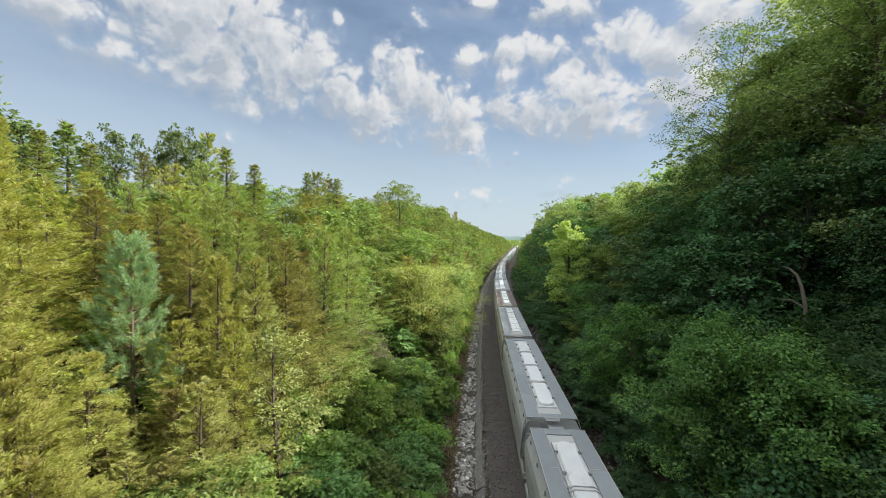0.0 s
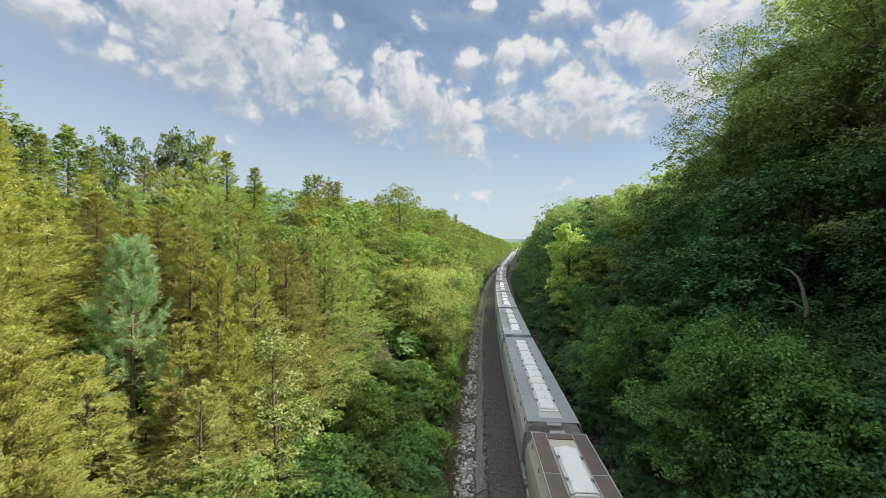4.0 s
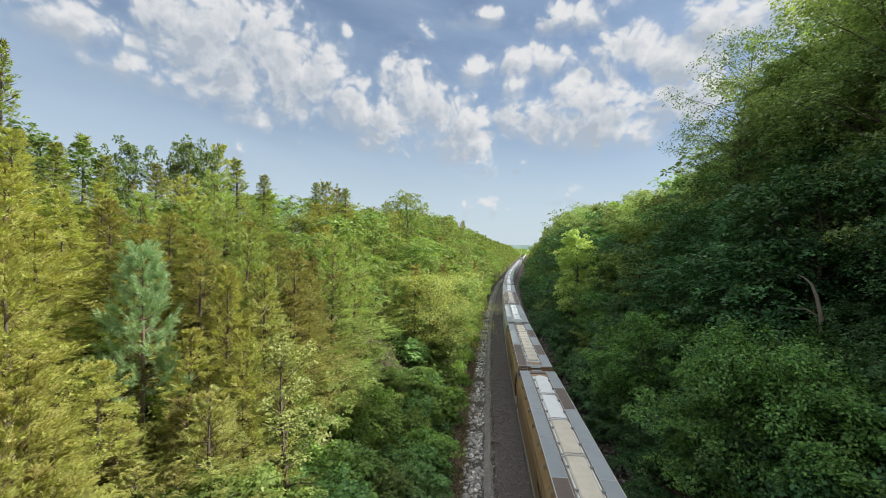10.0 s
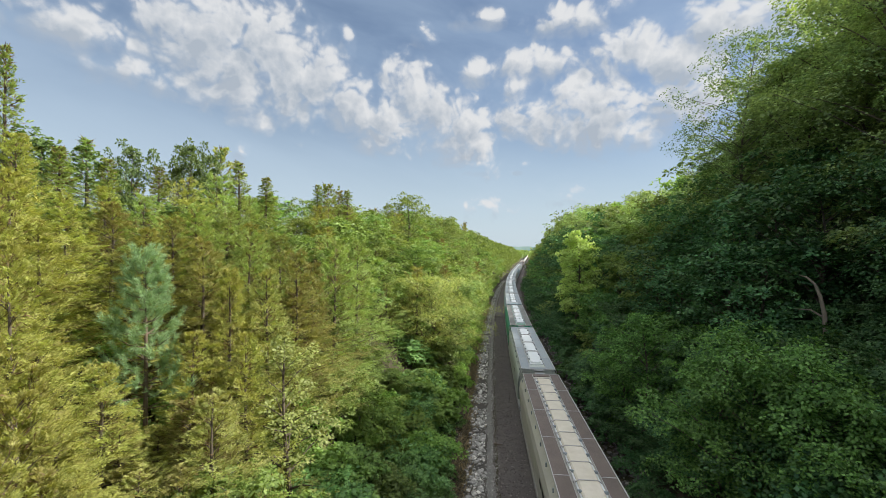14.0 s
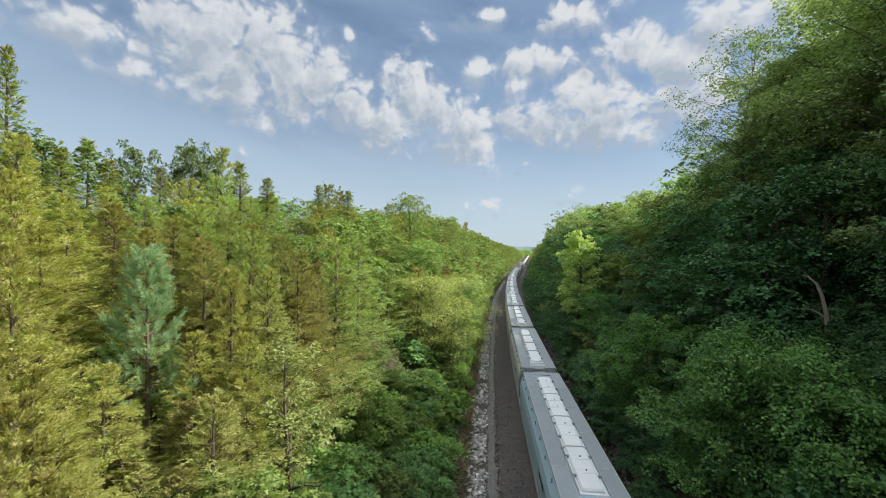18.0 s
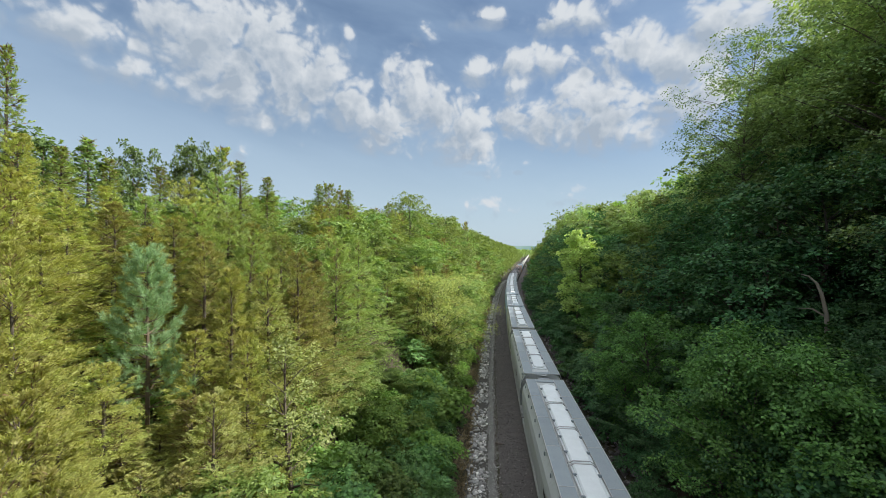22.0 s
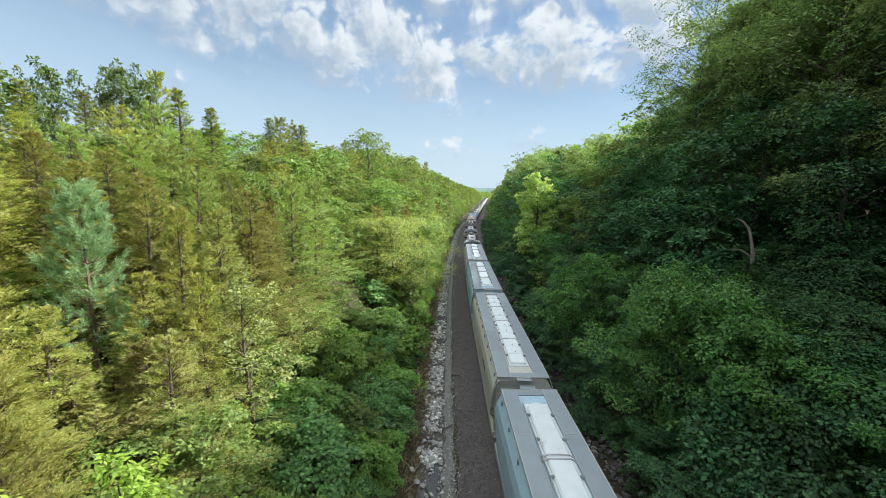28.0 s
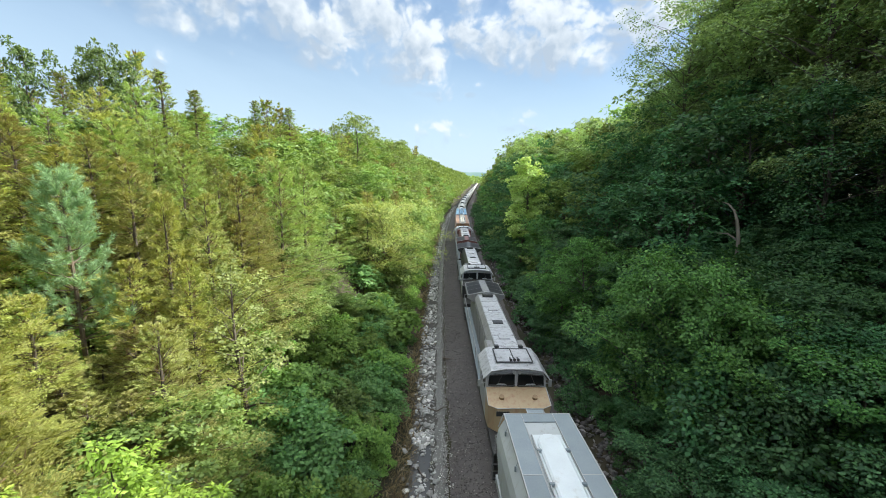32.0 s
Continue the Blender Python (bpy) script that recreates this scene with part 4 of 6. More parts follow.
def tank_car(length, label):
    M = MAT
    car = empty("tank_car", label, "tank car", "tank cars of the train")
    h = length / 2 - 0.9
    t = Shape()
    t.tube([(0, -h, 2.75), (0, -h + 0.15, 2.75), (0, -h + 0.6, 2.75), (0, h - 0.6, 2.75), (0, h - 0.15, 2.75), (0, h, 2.75)], [0.5, 1.2, 1.52, 1.52, 1.2, 0.5], 24)
    part("tank", t, M["tank"], car, smooth=True)
    part("frame", Shape().box(-0.35, 0.35, -length / 2 + 0.2, length / 2 - 0.2, 0.8, 1.25).box(-1.45, 1.45, -length / 2 + 0.5, -length / 2 + 1.6, 1.1, 1.25).box(-1.45, 1.45, length / 2 - 1.6, length / 2 - 0.5, 1.1, 1.25), M["steel"], car)
    part("dome_platform", Shape().box(-1.3, 1.3, -1.2, 1.2, 4.20, 4.26), M["steel"], car)
    part("dome", Shape().tube([(0, 0, 4.2), (0, 0, 4.55), (0, 0, 4.6)], [0.55, 0.55, 0.4], 14), M["loco_black"], car)
    r = Shape()
    for x in (-1.3, 1.3):
        bar(r, (x, -1.2, 5.0), (x, 1.2, 5.0)), bar(r, (x, -1.2, 4.25), (x, -1.2, 5.0)), bar(r, (x, 1.2, 4.25), (x, 1.2, 5.0))
    part("platform_rail", r, M["steel"], car)
    lad = Shape()
    for y in (-0.25, 0.25):
        bar(lad, (-1.62, y, 1.2), (-1.5, y, 4.25))
    part("ladder", lad, M["steel"], car)
    for sy in (-1, 1):
        truck(car, sy * (length / 2 - 2.2))
        part("coupler", Shape().box(-0.14, 0.14, min(sy * length / 2, sy * h), max(sy * length / 2, sy * h), 0.78, 1.02), M["steel"], car)
    return car


# front and rear joints of the hoppers, in metres along the train
JOINTS = [2.4, 21.9, 41.05, 59.8, 79.5, 100.5, 118.8, 138.4, 158.3, 178.7, 199.1, 217.4, 236.9, 256.4, 277.1, 296.2, 314.8, 334.7, 353.5, 372.6, 392.3, 410.8, 430.9, 450.4, 468.2, 487.2]
G, B = ["grate"], ["grate_brown"]
CARS = [("grey", G, "round", "white"), ("grey", G, "round", "white"), ("warm", G, "four", "white"), ("warm", B, "round", "white"), ("grey", G, "four", "white"),
        ("blue", G, "round", "white"), ("sage", G, "round", "white"), ("grey", G, "round", "white"), ("rust", ["grate", "grate_brown"], "round", "mixed"),
        ("rust", ["grate", "grate_brown", "grate"], "four", "cream"), ("sage", G, "four", "white"), ("warm", B, "ten", "cream"), ("sage", G, "round", "white"),
        ("green", ["grate_dark"], "four", "white"), ("blue", G, "four", "white"), ("grey", G, "round", "white"), ("warm", G, "round", "white"), ("grey", G, "round", "white"),
        ("grey", G, "round", "white"), ("stained", G, "round", "white"), ("blue", G, "round", "white"), ("blue", G, "round", "white"), ("warm", G, "four", "white"),
        ("blue", G, "round", "white"), ("grey", G, "round", "white")]
WORDS = {"grey": "light grey", "warm": "pale warm grey", "blue": "pale blue-grey", "sage": "grey-green", "rust": "rust-streaked tan", "green": "faded green", "stained": "grey-green, cream-stained"}
TRAIN = []                                             # (thing, middle along the train)
for i, (paint, walks, hatch, hm) in enumerate(CARS):
    a, b = JOINTS[i], JOINTS[i + 1]
    lab = "%s covered hopper car, %s roof walks, %s hatches" % (WORDS[paint], "brown" if walks == B else "grey", "cream" if hm == "cream" else "white")
    TRAIN.append((hopper(b - a, paint, walks, hatch, hm, lab, i), (a + b) / 2))
at = JOINTS[-1]
for hood, top, nose, flip, lab in (("loco_grey", "loco_top", "loco_tan", False, "grey freight locomotive with a sun-faded tan nose"),
                                   ("loco_black", "loco_top", "loco_black", False, "black freight locomotive with a grey roof"),
                                   ("loco_red", "loco_top", "loco_grey", True, "dark red freight locomotive running backwards")):
    TRAIN.append((locomotive(22.4, hood, top, nose, flip, lab), at + 11.2))
    at += 22.4
for paint, lab in (("orange", "orange covered hopper car with cream hatches"), ("cobalt", "bright blue covered hopper car")):
    TRAIN.append((hopper(19.6, paint, [paint], "four", "cream" if paint == "orange" else "blue", lab, 77), at + 9.8))
    at += 19.6
first_tank = tank_car(18.4, "pale grey tank car with a black dome")
TRAIN.append((first_tank, at + 9.2))
for i in range(1, 24):
    TRAIN.append((copy_thing(first_tank, pose(0, 0, 0)), at + 9.2 + 18.4 * i))


def along(t):
    return 14.4 * t + 0.010 * t * t


def place(y, flip):
    """Where a car stands whose middle is y metres up the line."""
    y0, y1 = y - 6.5, y + 6.5
    x0, x1 = track_x(y0), track_x(y1)
    return pose((x0 + x1) / 2, y, 0.0, 0, 0, -math.degrees(math.atan2(x1 - x0, y1 - y0)) + (180 if flip else 0))


# ---- plants ----
def unit(v):
    return v / (np.linalg.norm(v, axis=-1)[..., None] + 1e-9)


def leaves_mesh(name, mat, pos, axis, size, slim, rng, level=0.0, face=None):
    """Kite-shaped leaves: places, blade directions, lengths; face gives the way each blade is turned, else level turns them upwards."""
    n = len(pos)
    axis = unit(axis)
    if face is None:
        face = rng.normal(size=(n, 3)) * (1 - level) + np.array([0.25, 0, 1.0]) * level * 1.6
    side = unit(np.cross(axis, face))
    L, W = size[:, None] * axis, (size * slim)[:, None] * side
    v = np.empty((n, 4, 3))
    v[:, 0], v[:, 1], v[:, 2], v[:, 3] = pos, pos + L * 0.45 + W * 0.5, pos + L, pos + L * 0.45 - W * 0.5
    me = bpy.data.meshes.new(name)
    me.vertices.add(n * 4), me.loops.add(n * 4), me.polygons.add(n)
    me.vertices.foreach_set("co", v.reshape(-1))
    me.loops.foreach_set("vertex_index", np.arange(n * 4, dtype=np.int32))
    me.polygons.foreach_set("loop_start", np.arange(0, n * 4, 4, dtype=np.int32))
    me.update(calc_edges=True)
    me.validate()
    me.materials.append(mat)
    return me


def sprays(rng, centres, ways, radii, per, thin=0.28):
    """Leaves in flat tilted sprays: each reaches out along its way and droops at the rim."""
    k = len(centres)
    w = unit(ways * np.array([1, 1, 0.35]))
    across = unit(np.cross(w, np.array([0, 0, 1.0])) + 1e-6)
    up = np.cross(across, w)
    r = np.sqrt(rng.random((k, per, 1))) * radii[:, None, None]
    q = rng.random((k, per, 1)) * math.tau
    a, b = r * np.cos(q) * 1.15, r * np.sin(q)
    c = rng.normal(size=(k, per, 1)) * radii[:, None, None] * thin - (r ** 2) / (radii[:, None, None] + 1e-6) * 0.28
    p = centres[:, None, :] + w[:, None, :] * a + across[:, None, :] * b + up[:, None, :] * c
    out = unit(w[:, None, :] * a + across[:, None, :] * b + w[:, None, :] * 0.5 * radii[:, None, None])
    d = unit(out + rng.normal(size=(k, per, 3)) * 0.5 + np.array([0, 0, -0.35]))
    return p.reshape(-1, 3), d.reshape(-1, 3)


def clumps(rng, centres, radii, per, flat=0.7):
    """Leaves round clump centres, on the outside of each clump, hanging a little."""
    k = len(centres)
    d = unit(rng.normal(size=(k, per, 3)))
    d[..., 2] = np.where(d[..., 2] < -0.35, -d[..., 2], d[..., 2])
    r = radii[:, None, None] * (0.55 + 0.5 * rng.random((k, per, 1)))
    p = centres[:, None, :] + d * r * np.array([1, 1, flat])
    a = unit(d * 0.6 + rng.normal(size=(k, per, 3)) * 0.6 + np.array([0, 0, -0.35]))
    return p.reshape(-1, 3), a.reshape(-1, 3)


def rosettes(rng, centres, ways, radii, tips, per, flat=0.72, droop=0.3, loose=0.35):
    """Twig tips over each clump, a shingled rosette of drooping leaves on each tip: places, blade directions, faces."""
    k = len(centres)
    d = unit(rng.normal(size=(k, tips, 3)) + unit(ways)[:, None, :] * 0.55 + np.array([0, 0, 0.3]))
    d[..., 2] = np.where(d[..., 2] < -0.3, -d[..., 2], d[..., 2])
    R = radii[:, None, None]
    tip = centres[:, None, :] + d * R * rng.uniform(0.6, 1.15, (k, tips, 1)) * np.array([1, 1, flat])
    up = unit(d * 0.75 + np.array([0, 0, 0.75]) + rng.normal(size=(k, tips, 3)) * 0.22)
    a = unit(np.cross(up, rng.normal(size=(k, tips, 3))))
    b = np.cross(up, a)
    q = rng.random((k, tips, per, 1)) * math.tau
    rr = np.sqrt(rng.random((k, tips, per, 1)))
    rad = a[:, :, None, :] * np.cos(q) + b[:, :, None, :] * np.sin(q)
    spread = R[..., None] * 0.42
    p = tip[:, :, None, :] + rad * rr * spread - up[:, :, None, :] * (rr ** 2) * spread * 0.55 + rng.normal(size=(k, tips, per, 3)) * spread * 0.10
    ax = unit(rad + d[:, :, None, :] * 0.5 + np.array([0, 0, -droop]) + rng.normal(size=(k, tips, per, 3)) * 0.3)
    f = unit(up[:, :, None, :] + rad * rr * 0.45 + rng.normal(size=(k, tips, per, 3)) * loose)
    return p.reshape(-1, 3), ax.reshape(-1, 3), f.reshape(-1, 3)


def broadleaf(name, seed, height, width, mat, leaf, total, nlimb, label, category="tree", base=0.2, sparse=0.0, lean=0.0, group="trees on the banks", clump=1.0, slim=0.66, droop=0.3, stem_mat="bark", thick=1.0, even=False):
    """Trunk, limbs of uneven length, a clump of leaf rosettes on every twig."""
    rng = np.random.default_rng(seed)
    tree = empty(name, label, category, group)
    wood = Shape()
    r0 = (height * 0.013 + 0.03) * thick

    def stem(t):
        return np.array([lean * height * t * t + 0.025 * height * math.sin(t * 4 + seed), 0.02 * height * math.cos(t * 5 + seed), height * 0.93 * t])

    wood.tube([tuple(stem(0) - np.array([0, 0, 0.8]))] + [tuple(stem(t / 10)) for t in range(1, 11)], [r0 * 1.15] + [r0 * (1.04 - 0.098 * t) for t in range(1, 11)], 7)
    cs, ws, rs = [], [], []
    for i in range(nlimb):
        k = (i + rng.random()) / nlimb
        t = base + (0.96 - base) * k
        shape = math.sin(math.pi * min(1.0, 0.24 + 0.72 * k)) ** 0.8
        reach = width * 0.5 * shape * (rng.uniform(0.85, 1.05) if even else rng.choice([0.45, 0.8, 1.0, 1.28]))
        ang = i * 2.399 + rng.uniform(-.5, .5)
        rise = rng.uniform(0.15, 0.75) + 0.5 * k
        way = np.array([math.cos(ang), math.sin(ang), rise])
        lo = int(t * 10)
        root = stem(lo / 10) + (stem((lo + 1) / 10) - stem(lo / 10)) * (t * 10 - lo)
        tip = root + way * reach
        mid = root + way * reach * 0.5 + np.array([0, 0, 0.06 * reach])
        tip[2] = min(tip[2], height * (0.95 + 0.05 * rng.random()))
        wood.tube([tuple(root), tuple(mid), tuple(tip)], [r0 * 0.42 * (1.15 - t), r0 * 0.22 * (1.15 - t), 0.008], 5)
        twigs = max(2, int(2 + 3 * reach / (width * 0.5)))
        for j in range(twigs):
            s = (0.34 + 0.72 * (j + rng.random()) / twigs)
            turn = rng.uniform(-0.9, 0.9) + (0.5 if j % 2 else -0.5)
            w2 = np.array([math.cos(ang + turn), math.sin(ang + turn), rng.uniform(-0.1, 0.5)])
            c = root + (tip - root) * s + w2 * reach * rng.uniform(0.05, 0.28)
            c[2] = min(c[2], height * 0.98)
            cs.append(c), ws.append(w2), rs.append(width * rng.uniform(0.075, 0.15) * clump)
    for j in range(4):
        a = j * 1.6 + rng.random()
        cs.append(stem(1.0) + np.array([math.cos(a), math.sin(a), 0]) * width * 0.06 + np.array([0, 0, rng.uniform(-.05, .04) * height])), ws.append(np.array([math.cos(a), math.sin(a), 0.8])), rs.append(width * 0.075 * clump)
    part("trunk", wood, MAT[stem_mat], tree)
    tips = 9 if total > 6000 else 5
    p, a, f = rosettes(rng, np.array(cs), np.array(ws), np.array(rs), tips, max(3, total // (len(cs) * tips)), droop=droop)
    if sparse:
        keep = rng.random(len(p)) > sparse
        p, a, f = p[keep], a[keep], f[keep]
    part("crown", leaves_mesh("crown", MAT[mat], p, a, leaf * rng.uniform(0.7, 1.4, len(p)), slim, rng, face=f), None, tree)
    return tree


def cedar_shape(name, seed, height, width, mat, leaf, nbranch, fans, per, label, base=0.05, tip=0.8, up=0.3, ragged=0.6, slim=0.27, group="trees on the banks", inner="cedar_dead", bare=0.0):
    """A juniper: rising boughs with flat fans of sprays along their outer halves, brown dead twigs within."""
    rng = np.random.default_rng(seed)
    tree = empty(name, label, "tree", group)
    wood = Shape()
    r0 = height * 0.010 + 0.025
    wood.tube([(0, 0, -0.8), (0.06, 0.02, height * 0.4), (0.0, 0.05, height * 0.75), (0.02, 0, height * 0.97)], [r0 * 1.1, r0 * .75, r0 * .4, 0.01], 7)
    P, A, F, S, DP, DA = [], [], [], [], [], []
    for i in range(nbranch):
        t = base + (0.99 - base) * ((i + rng.random()) / nbranch) ** 0.95
        ang = i * 2.399 + rng.uniform(-.5, .5)
        reach = width * 0.5 * (1 - t) ** tip * rng.uniform(1 - ragged, 1.12) + 0.10 + 0.12 * rng.random()
        reach *= 0.9 + (0.28 * math.sin(2 * ang + 7 * t + seed) + 0.22 * math.sin(3 * ang - 13 * t + 2 * seed)) * (1 - 0.4 * t)
        rise = up * rng.uniform(0.3, 1.6) + 1.5 * t ** 4
        way = np.array([math.cos(ang), math.sin(ang), rise])
        root = np.array([0, 0, height * t])
        end = root + way * reach
        if i % 3 == 0:
            wood.tube([tuple(root), tuple(root * .5 + end * .5 + np.array([0, 0, 0.04 * reach])), tuple(end)], [r0 * 0.3 * (1.1 - t) + .006, r0 * 0.16 * (1.1 - t) + .005, 0.004], 4)
        if t < bare and rng.random() < 0.8:
            n = 5
        else:
            n = max(2, int(fans * (0.35 + 0.9 * reach / (width * 0.5))))
            s = 0.32 + 0.70 * np.sqrt(rng.random((n, 1)))
            turn = rng.normal(size=(n, 1)) * 0.8
            w = np.concatenate([np.cos(ang + turn), np.sin(ang + turn), rise * 0.7 + rng.normal(size=(n, 1)) * 0.28 + 0.12], 1)
            w = unit(w)
            size = (0.16 + 0.13 * reach) * rng.uniform(0.7, 1.25, (n, 1)) * min(1.0, 0.4 + 3.0 * (1 - t))
            c = root + (end - root) * s + w * size * 0.5 + rng.normal(size=(n, 3)) * 0.07 * reach
            nrm = unit(np.array([0, 0, 1.0]) + w * 0.2 + rng.normal(size=(n, 3)) * 0.42)
            side = unit(np.cross(w, nrm))
            q = rng.normal(size=(n, per, 1)) * 0.75
            along_ = rng.uniform(-0.5, 0.55, (n, per, 1))
            ax = w[:, None, :] * np.cos(q) + side[:, None, :] * np.sin(q)
            P.append((c[:, None, :] + w[:, None, :] * size[:, None] * along_ + ax * size[:, None] * 0.25 + nrm[:, None, :] * rng.normal(size=(n, per, 1)) * 0.03).reshape(-1, 3))
            A.append((ax + rng.normal(size=(n, per, 3)) * 0.22 + np.array([0, 0, 0.1])).reshape(-1, 3))
            F.append((np.repeat(nrm[:, None, :], per, 1) + rng.normal(size=(n, per, 3)) * 0.3).reshape(-1, 3))
            S.append(np.repeat(leaf * rng.uniform(0.75, 1.25, (n, 1)), per, 1).reshape(-1))
            n = max(2, n // 2)
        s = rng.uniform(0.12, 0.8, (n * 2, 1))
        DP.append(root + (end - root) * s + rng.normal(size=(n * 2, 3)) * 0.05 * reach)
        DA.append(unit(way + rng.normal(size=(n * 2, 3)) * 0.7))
    part("trunk", wood, MAT["bark"], tree)
    P, A, F, S = np.concatenate(P), np.concatenate(A), np.concatenate(F), np.concatenate(S)
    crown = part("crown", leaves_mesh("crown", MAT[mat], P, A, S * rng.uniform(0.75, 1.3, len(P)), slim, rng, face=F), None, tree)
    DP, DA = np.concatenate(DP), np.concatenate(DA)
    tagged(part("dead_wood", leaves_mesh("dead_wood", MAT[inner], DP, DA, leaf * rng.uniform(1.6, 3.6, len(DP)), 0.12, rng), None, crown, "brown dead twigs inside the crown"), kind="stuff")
    return tree


def pine_shape(name, seed, height, width, label):
    """A young pine: whorls of rising boughs that end in upturned brushes of long needles."""
    rng = np.random.default_rng(seed)
    tree = empty(name, label, "tree", "trees on the banks")
    wood = Shape()
    wood.tube([(0, 0, -0.8), (0.03, 0, height * 0.5), (0, 0.02, height * 0.96)], [0.085, 0.06, 0.012], 7)
    P, A, F = [], [], []

    def brush(a, d, length, n):
        s = rng.random((n, 1))
        rad = unit(np.cross(d, rng.normal(size=(n, 3))))
        P.append(a + d * length * s)
        A.append(unit(d * rng.uniform(0.7, 1.5, (n, 1)) + rad))
        F.append(rng.normal(size=(n, 3)))

    levels = 13
    for lv in range(levels):
        t = 0.30 + 0.67 * lv / (levels - 1)
        for j in range(5 if lv % 2 else 6):
            ang = j * math.tau / 5 + lv * 0.7 + rng.uniform(-.3, .3)
            reach = width * 0.5 * (1.10 - t) * 1.25 * rng.uniform(0.6, 1.15)
            root = np.array([0, 0, height * t])
            flat = np.array([math.cos(ang), math.sin(ang), 0.0])
            mid = root + flat * reach * 0.6 + np.array([0, 0, 0.12 * reach])
            end = root + flat * reach + np.array([0, 0, 0.42 * reach])
            wood.tube([tuple(root), tuple(mid), tuple(end)], [0.022, 0.015, 0.006], 4)
            for q in range(5):
                s = rng.uniform(0.45, 1.0)
                o = root + (mid - root) * min(1, s / 0.6) if s < 0.6 else mid + (end - mid) * (s - 0.6) / 0.4
                d = unit(flat * rng.uniform(0.2, 0.9) + np.array([0, 0, rng.uniform(0.3, 1.0)]) + rng.normal(size=3) * 0.35)
                brush(o, d, rng.uniform(0.22, 0.42), 64)
            brush(end, unit(flat * 0.5 + np.array([0, 0, 0.9])), 0.5, 120)
    brush(np.array([0, 0, height * 0.86]), np.array([0, 0, 1.0]), height * 0.14, 160)
    part("trunk", wood, MAT["bark_brown"], tree)
    P, A, F = np.concatenate(P), np.concatenate(A), np.concatenate(F)
    part("crown", leaves_mesh("crown", MAT["pine"], P, A, rng.uniform(0.12, 0.2, len(P)), 0.07, rng, face=F), None, tree)
    return tree


def bush(name, seed, height, width, mat, leaf, n, label, group="shrubs on the banks", slim=0.68):
    """Several stems that spread, leaf rosettes over an uneven mound."""
    rng = np.random.default_rng(seed)
    thing = empty(name, label, "shrub", group)
    st = Shape()
    cs, ws, rs = [], [], []
    for i in range(26):
        a, r = i * 2.399 + rng.uniform(-.3, .3), math.sqrt((i + .3) / 26) * width * 0.46
        c = np.array([r * math.cos(a), r * math.sin(a), height * (0.82 - 0.62 * (2 * r / width) ** 2) * rng.uniform(0.62, 1.12)])
        cs.append(c), ws.append(np.array([math.cos(a), math.sin(a), 0.5])), rs.append(width * rng.uniform(.09, .17))
        if i % 3 == 0:
            st.tube([(c[0] * .12, c[1] * .12, -0.4), (c[0] * .5, c[1] * .5, c[2] * .55), tuple(c)], [0.035, 0.02, 0.006], 4)
    part("woody_base", st, MAT["bark"], thing)
    tips = 9 if n > 3000 else 5
    p, a, f = rosettes(rng, np.array(cs), np.array(ws), np.array(rs), tips, max(3, n // (26 * tips)), 0.8)
    p[:, 2] = np.maximum(p[:, 2], 0.03)
    part("foliage", leaves_mesh("foliage", MAT[mat], p, a, leaf * rng.uniform(0.7, 1.45, len(p)), slim, rng, face=f), None, thing)
    return thing


# the line of the tree tops against the sky, as azimuth and elevation in degrees from the parapet
SKY_LEFT = [(-75, 14), (-59.1, 13.4), (-52.7, 13.0), (-50.4, 12.2), (-48.4, 10.3), (-47.1, 9.6), (-45.9, 9.8), (-44.3, 8.8), (-42.3, 9.0), (-40.0, 8.8), (-36.6, 9.6), (-33.7, 10.4), (-32.1, 9.4), (-27.5, 7.2),
            (-22.6, 6.9), (-18.5, 7.2), (-15.1, 5.7), (-10.4, 5.4), (-4.9, 4.5), (-0.1, 1.9), (2.2, 0.8), (4.7, 0.3)]
# the last two heights, out of view, are raised so trees there block sun
SKY_RIGHT = [(6.1, 0.3), (7.2, 0.9), (8.4, 2.2), (10.2, 3.8), (12.0, 5.2), (13.8, 5.9), (16.6, 6.0), (18.3, 6.5), (20.9, 7.8), (22.5, 7.4), (24.6, 8.6), (28.2, 10.4), (29.7, 11.3), (30.8, 13.0), (31.6, 14.0),
             (32.9, 16.0), (34.6, 19.0), (36.0, 22.0), (37.7, 25.0), (39.5, 27.6), (43.0, 28.0), (49.0, 28.0), (51.0, 34.0), (80, 36)]
# views kept open in front of single trees: azimuth from and to, how far out, highest elevation there
OPEN = [(-13.8, 2.5, 39.0, -15.5), (-44.6, -37.6, 15.6, -19.0), (-31.0, -23.5, 16.0, -20.0), (-47.5, -33.5, 9.6, -31.0), (-12.5, -8.0, 66.0, 2.5)]


def ceiling_at(x, y):
    """How high a tree top may reach at a place."""
    az, d = math.degrees(math.atan2(x, y)), math.hypot(x, y)
    line = SKY_LEFT + SKY_RIGHT
    top = EYE[2] + d * math.tan(radians(float(np.interp(az, [p[0] for p in line], [p[1] for p in line]))))
    for a0, a1, out, el in OPEN:
        if a0 < az < a1 and d < out:
            top = min(top, EYE[2] + d * math.tan(radians(el)))
    return top


def spot(u, y, turn=0.0, size=1.0, tall=1.0, sink=0.25):
    x = track_x(y) + u
    return Matrix.LocRotScale((x, y, land(x, y) - sink), Euler((0, 0, turn)), (size, size, size * tall))


def seen_at(az, d, el):
    """Ground point at an azimuth and distance, and how tall a plant there must be to reach an elevation."""
    x, y = d * math.sin(radians(az)), d * math.cos(radians(az))
    g = land(x, y) - 0.2
    return x, y, g, EYE[2] + d * math.tan(radians(el)) - g


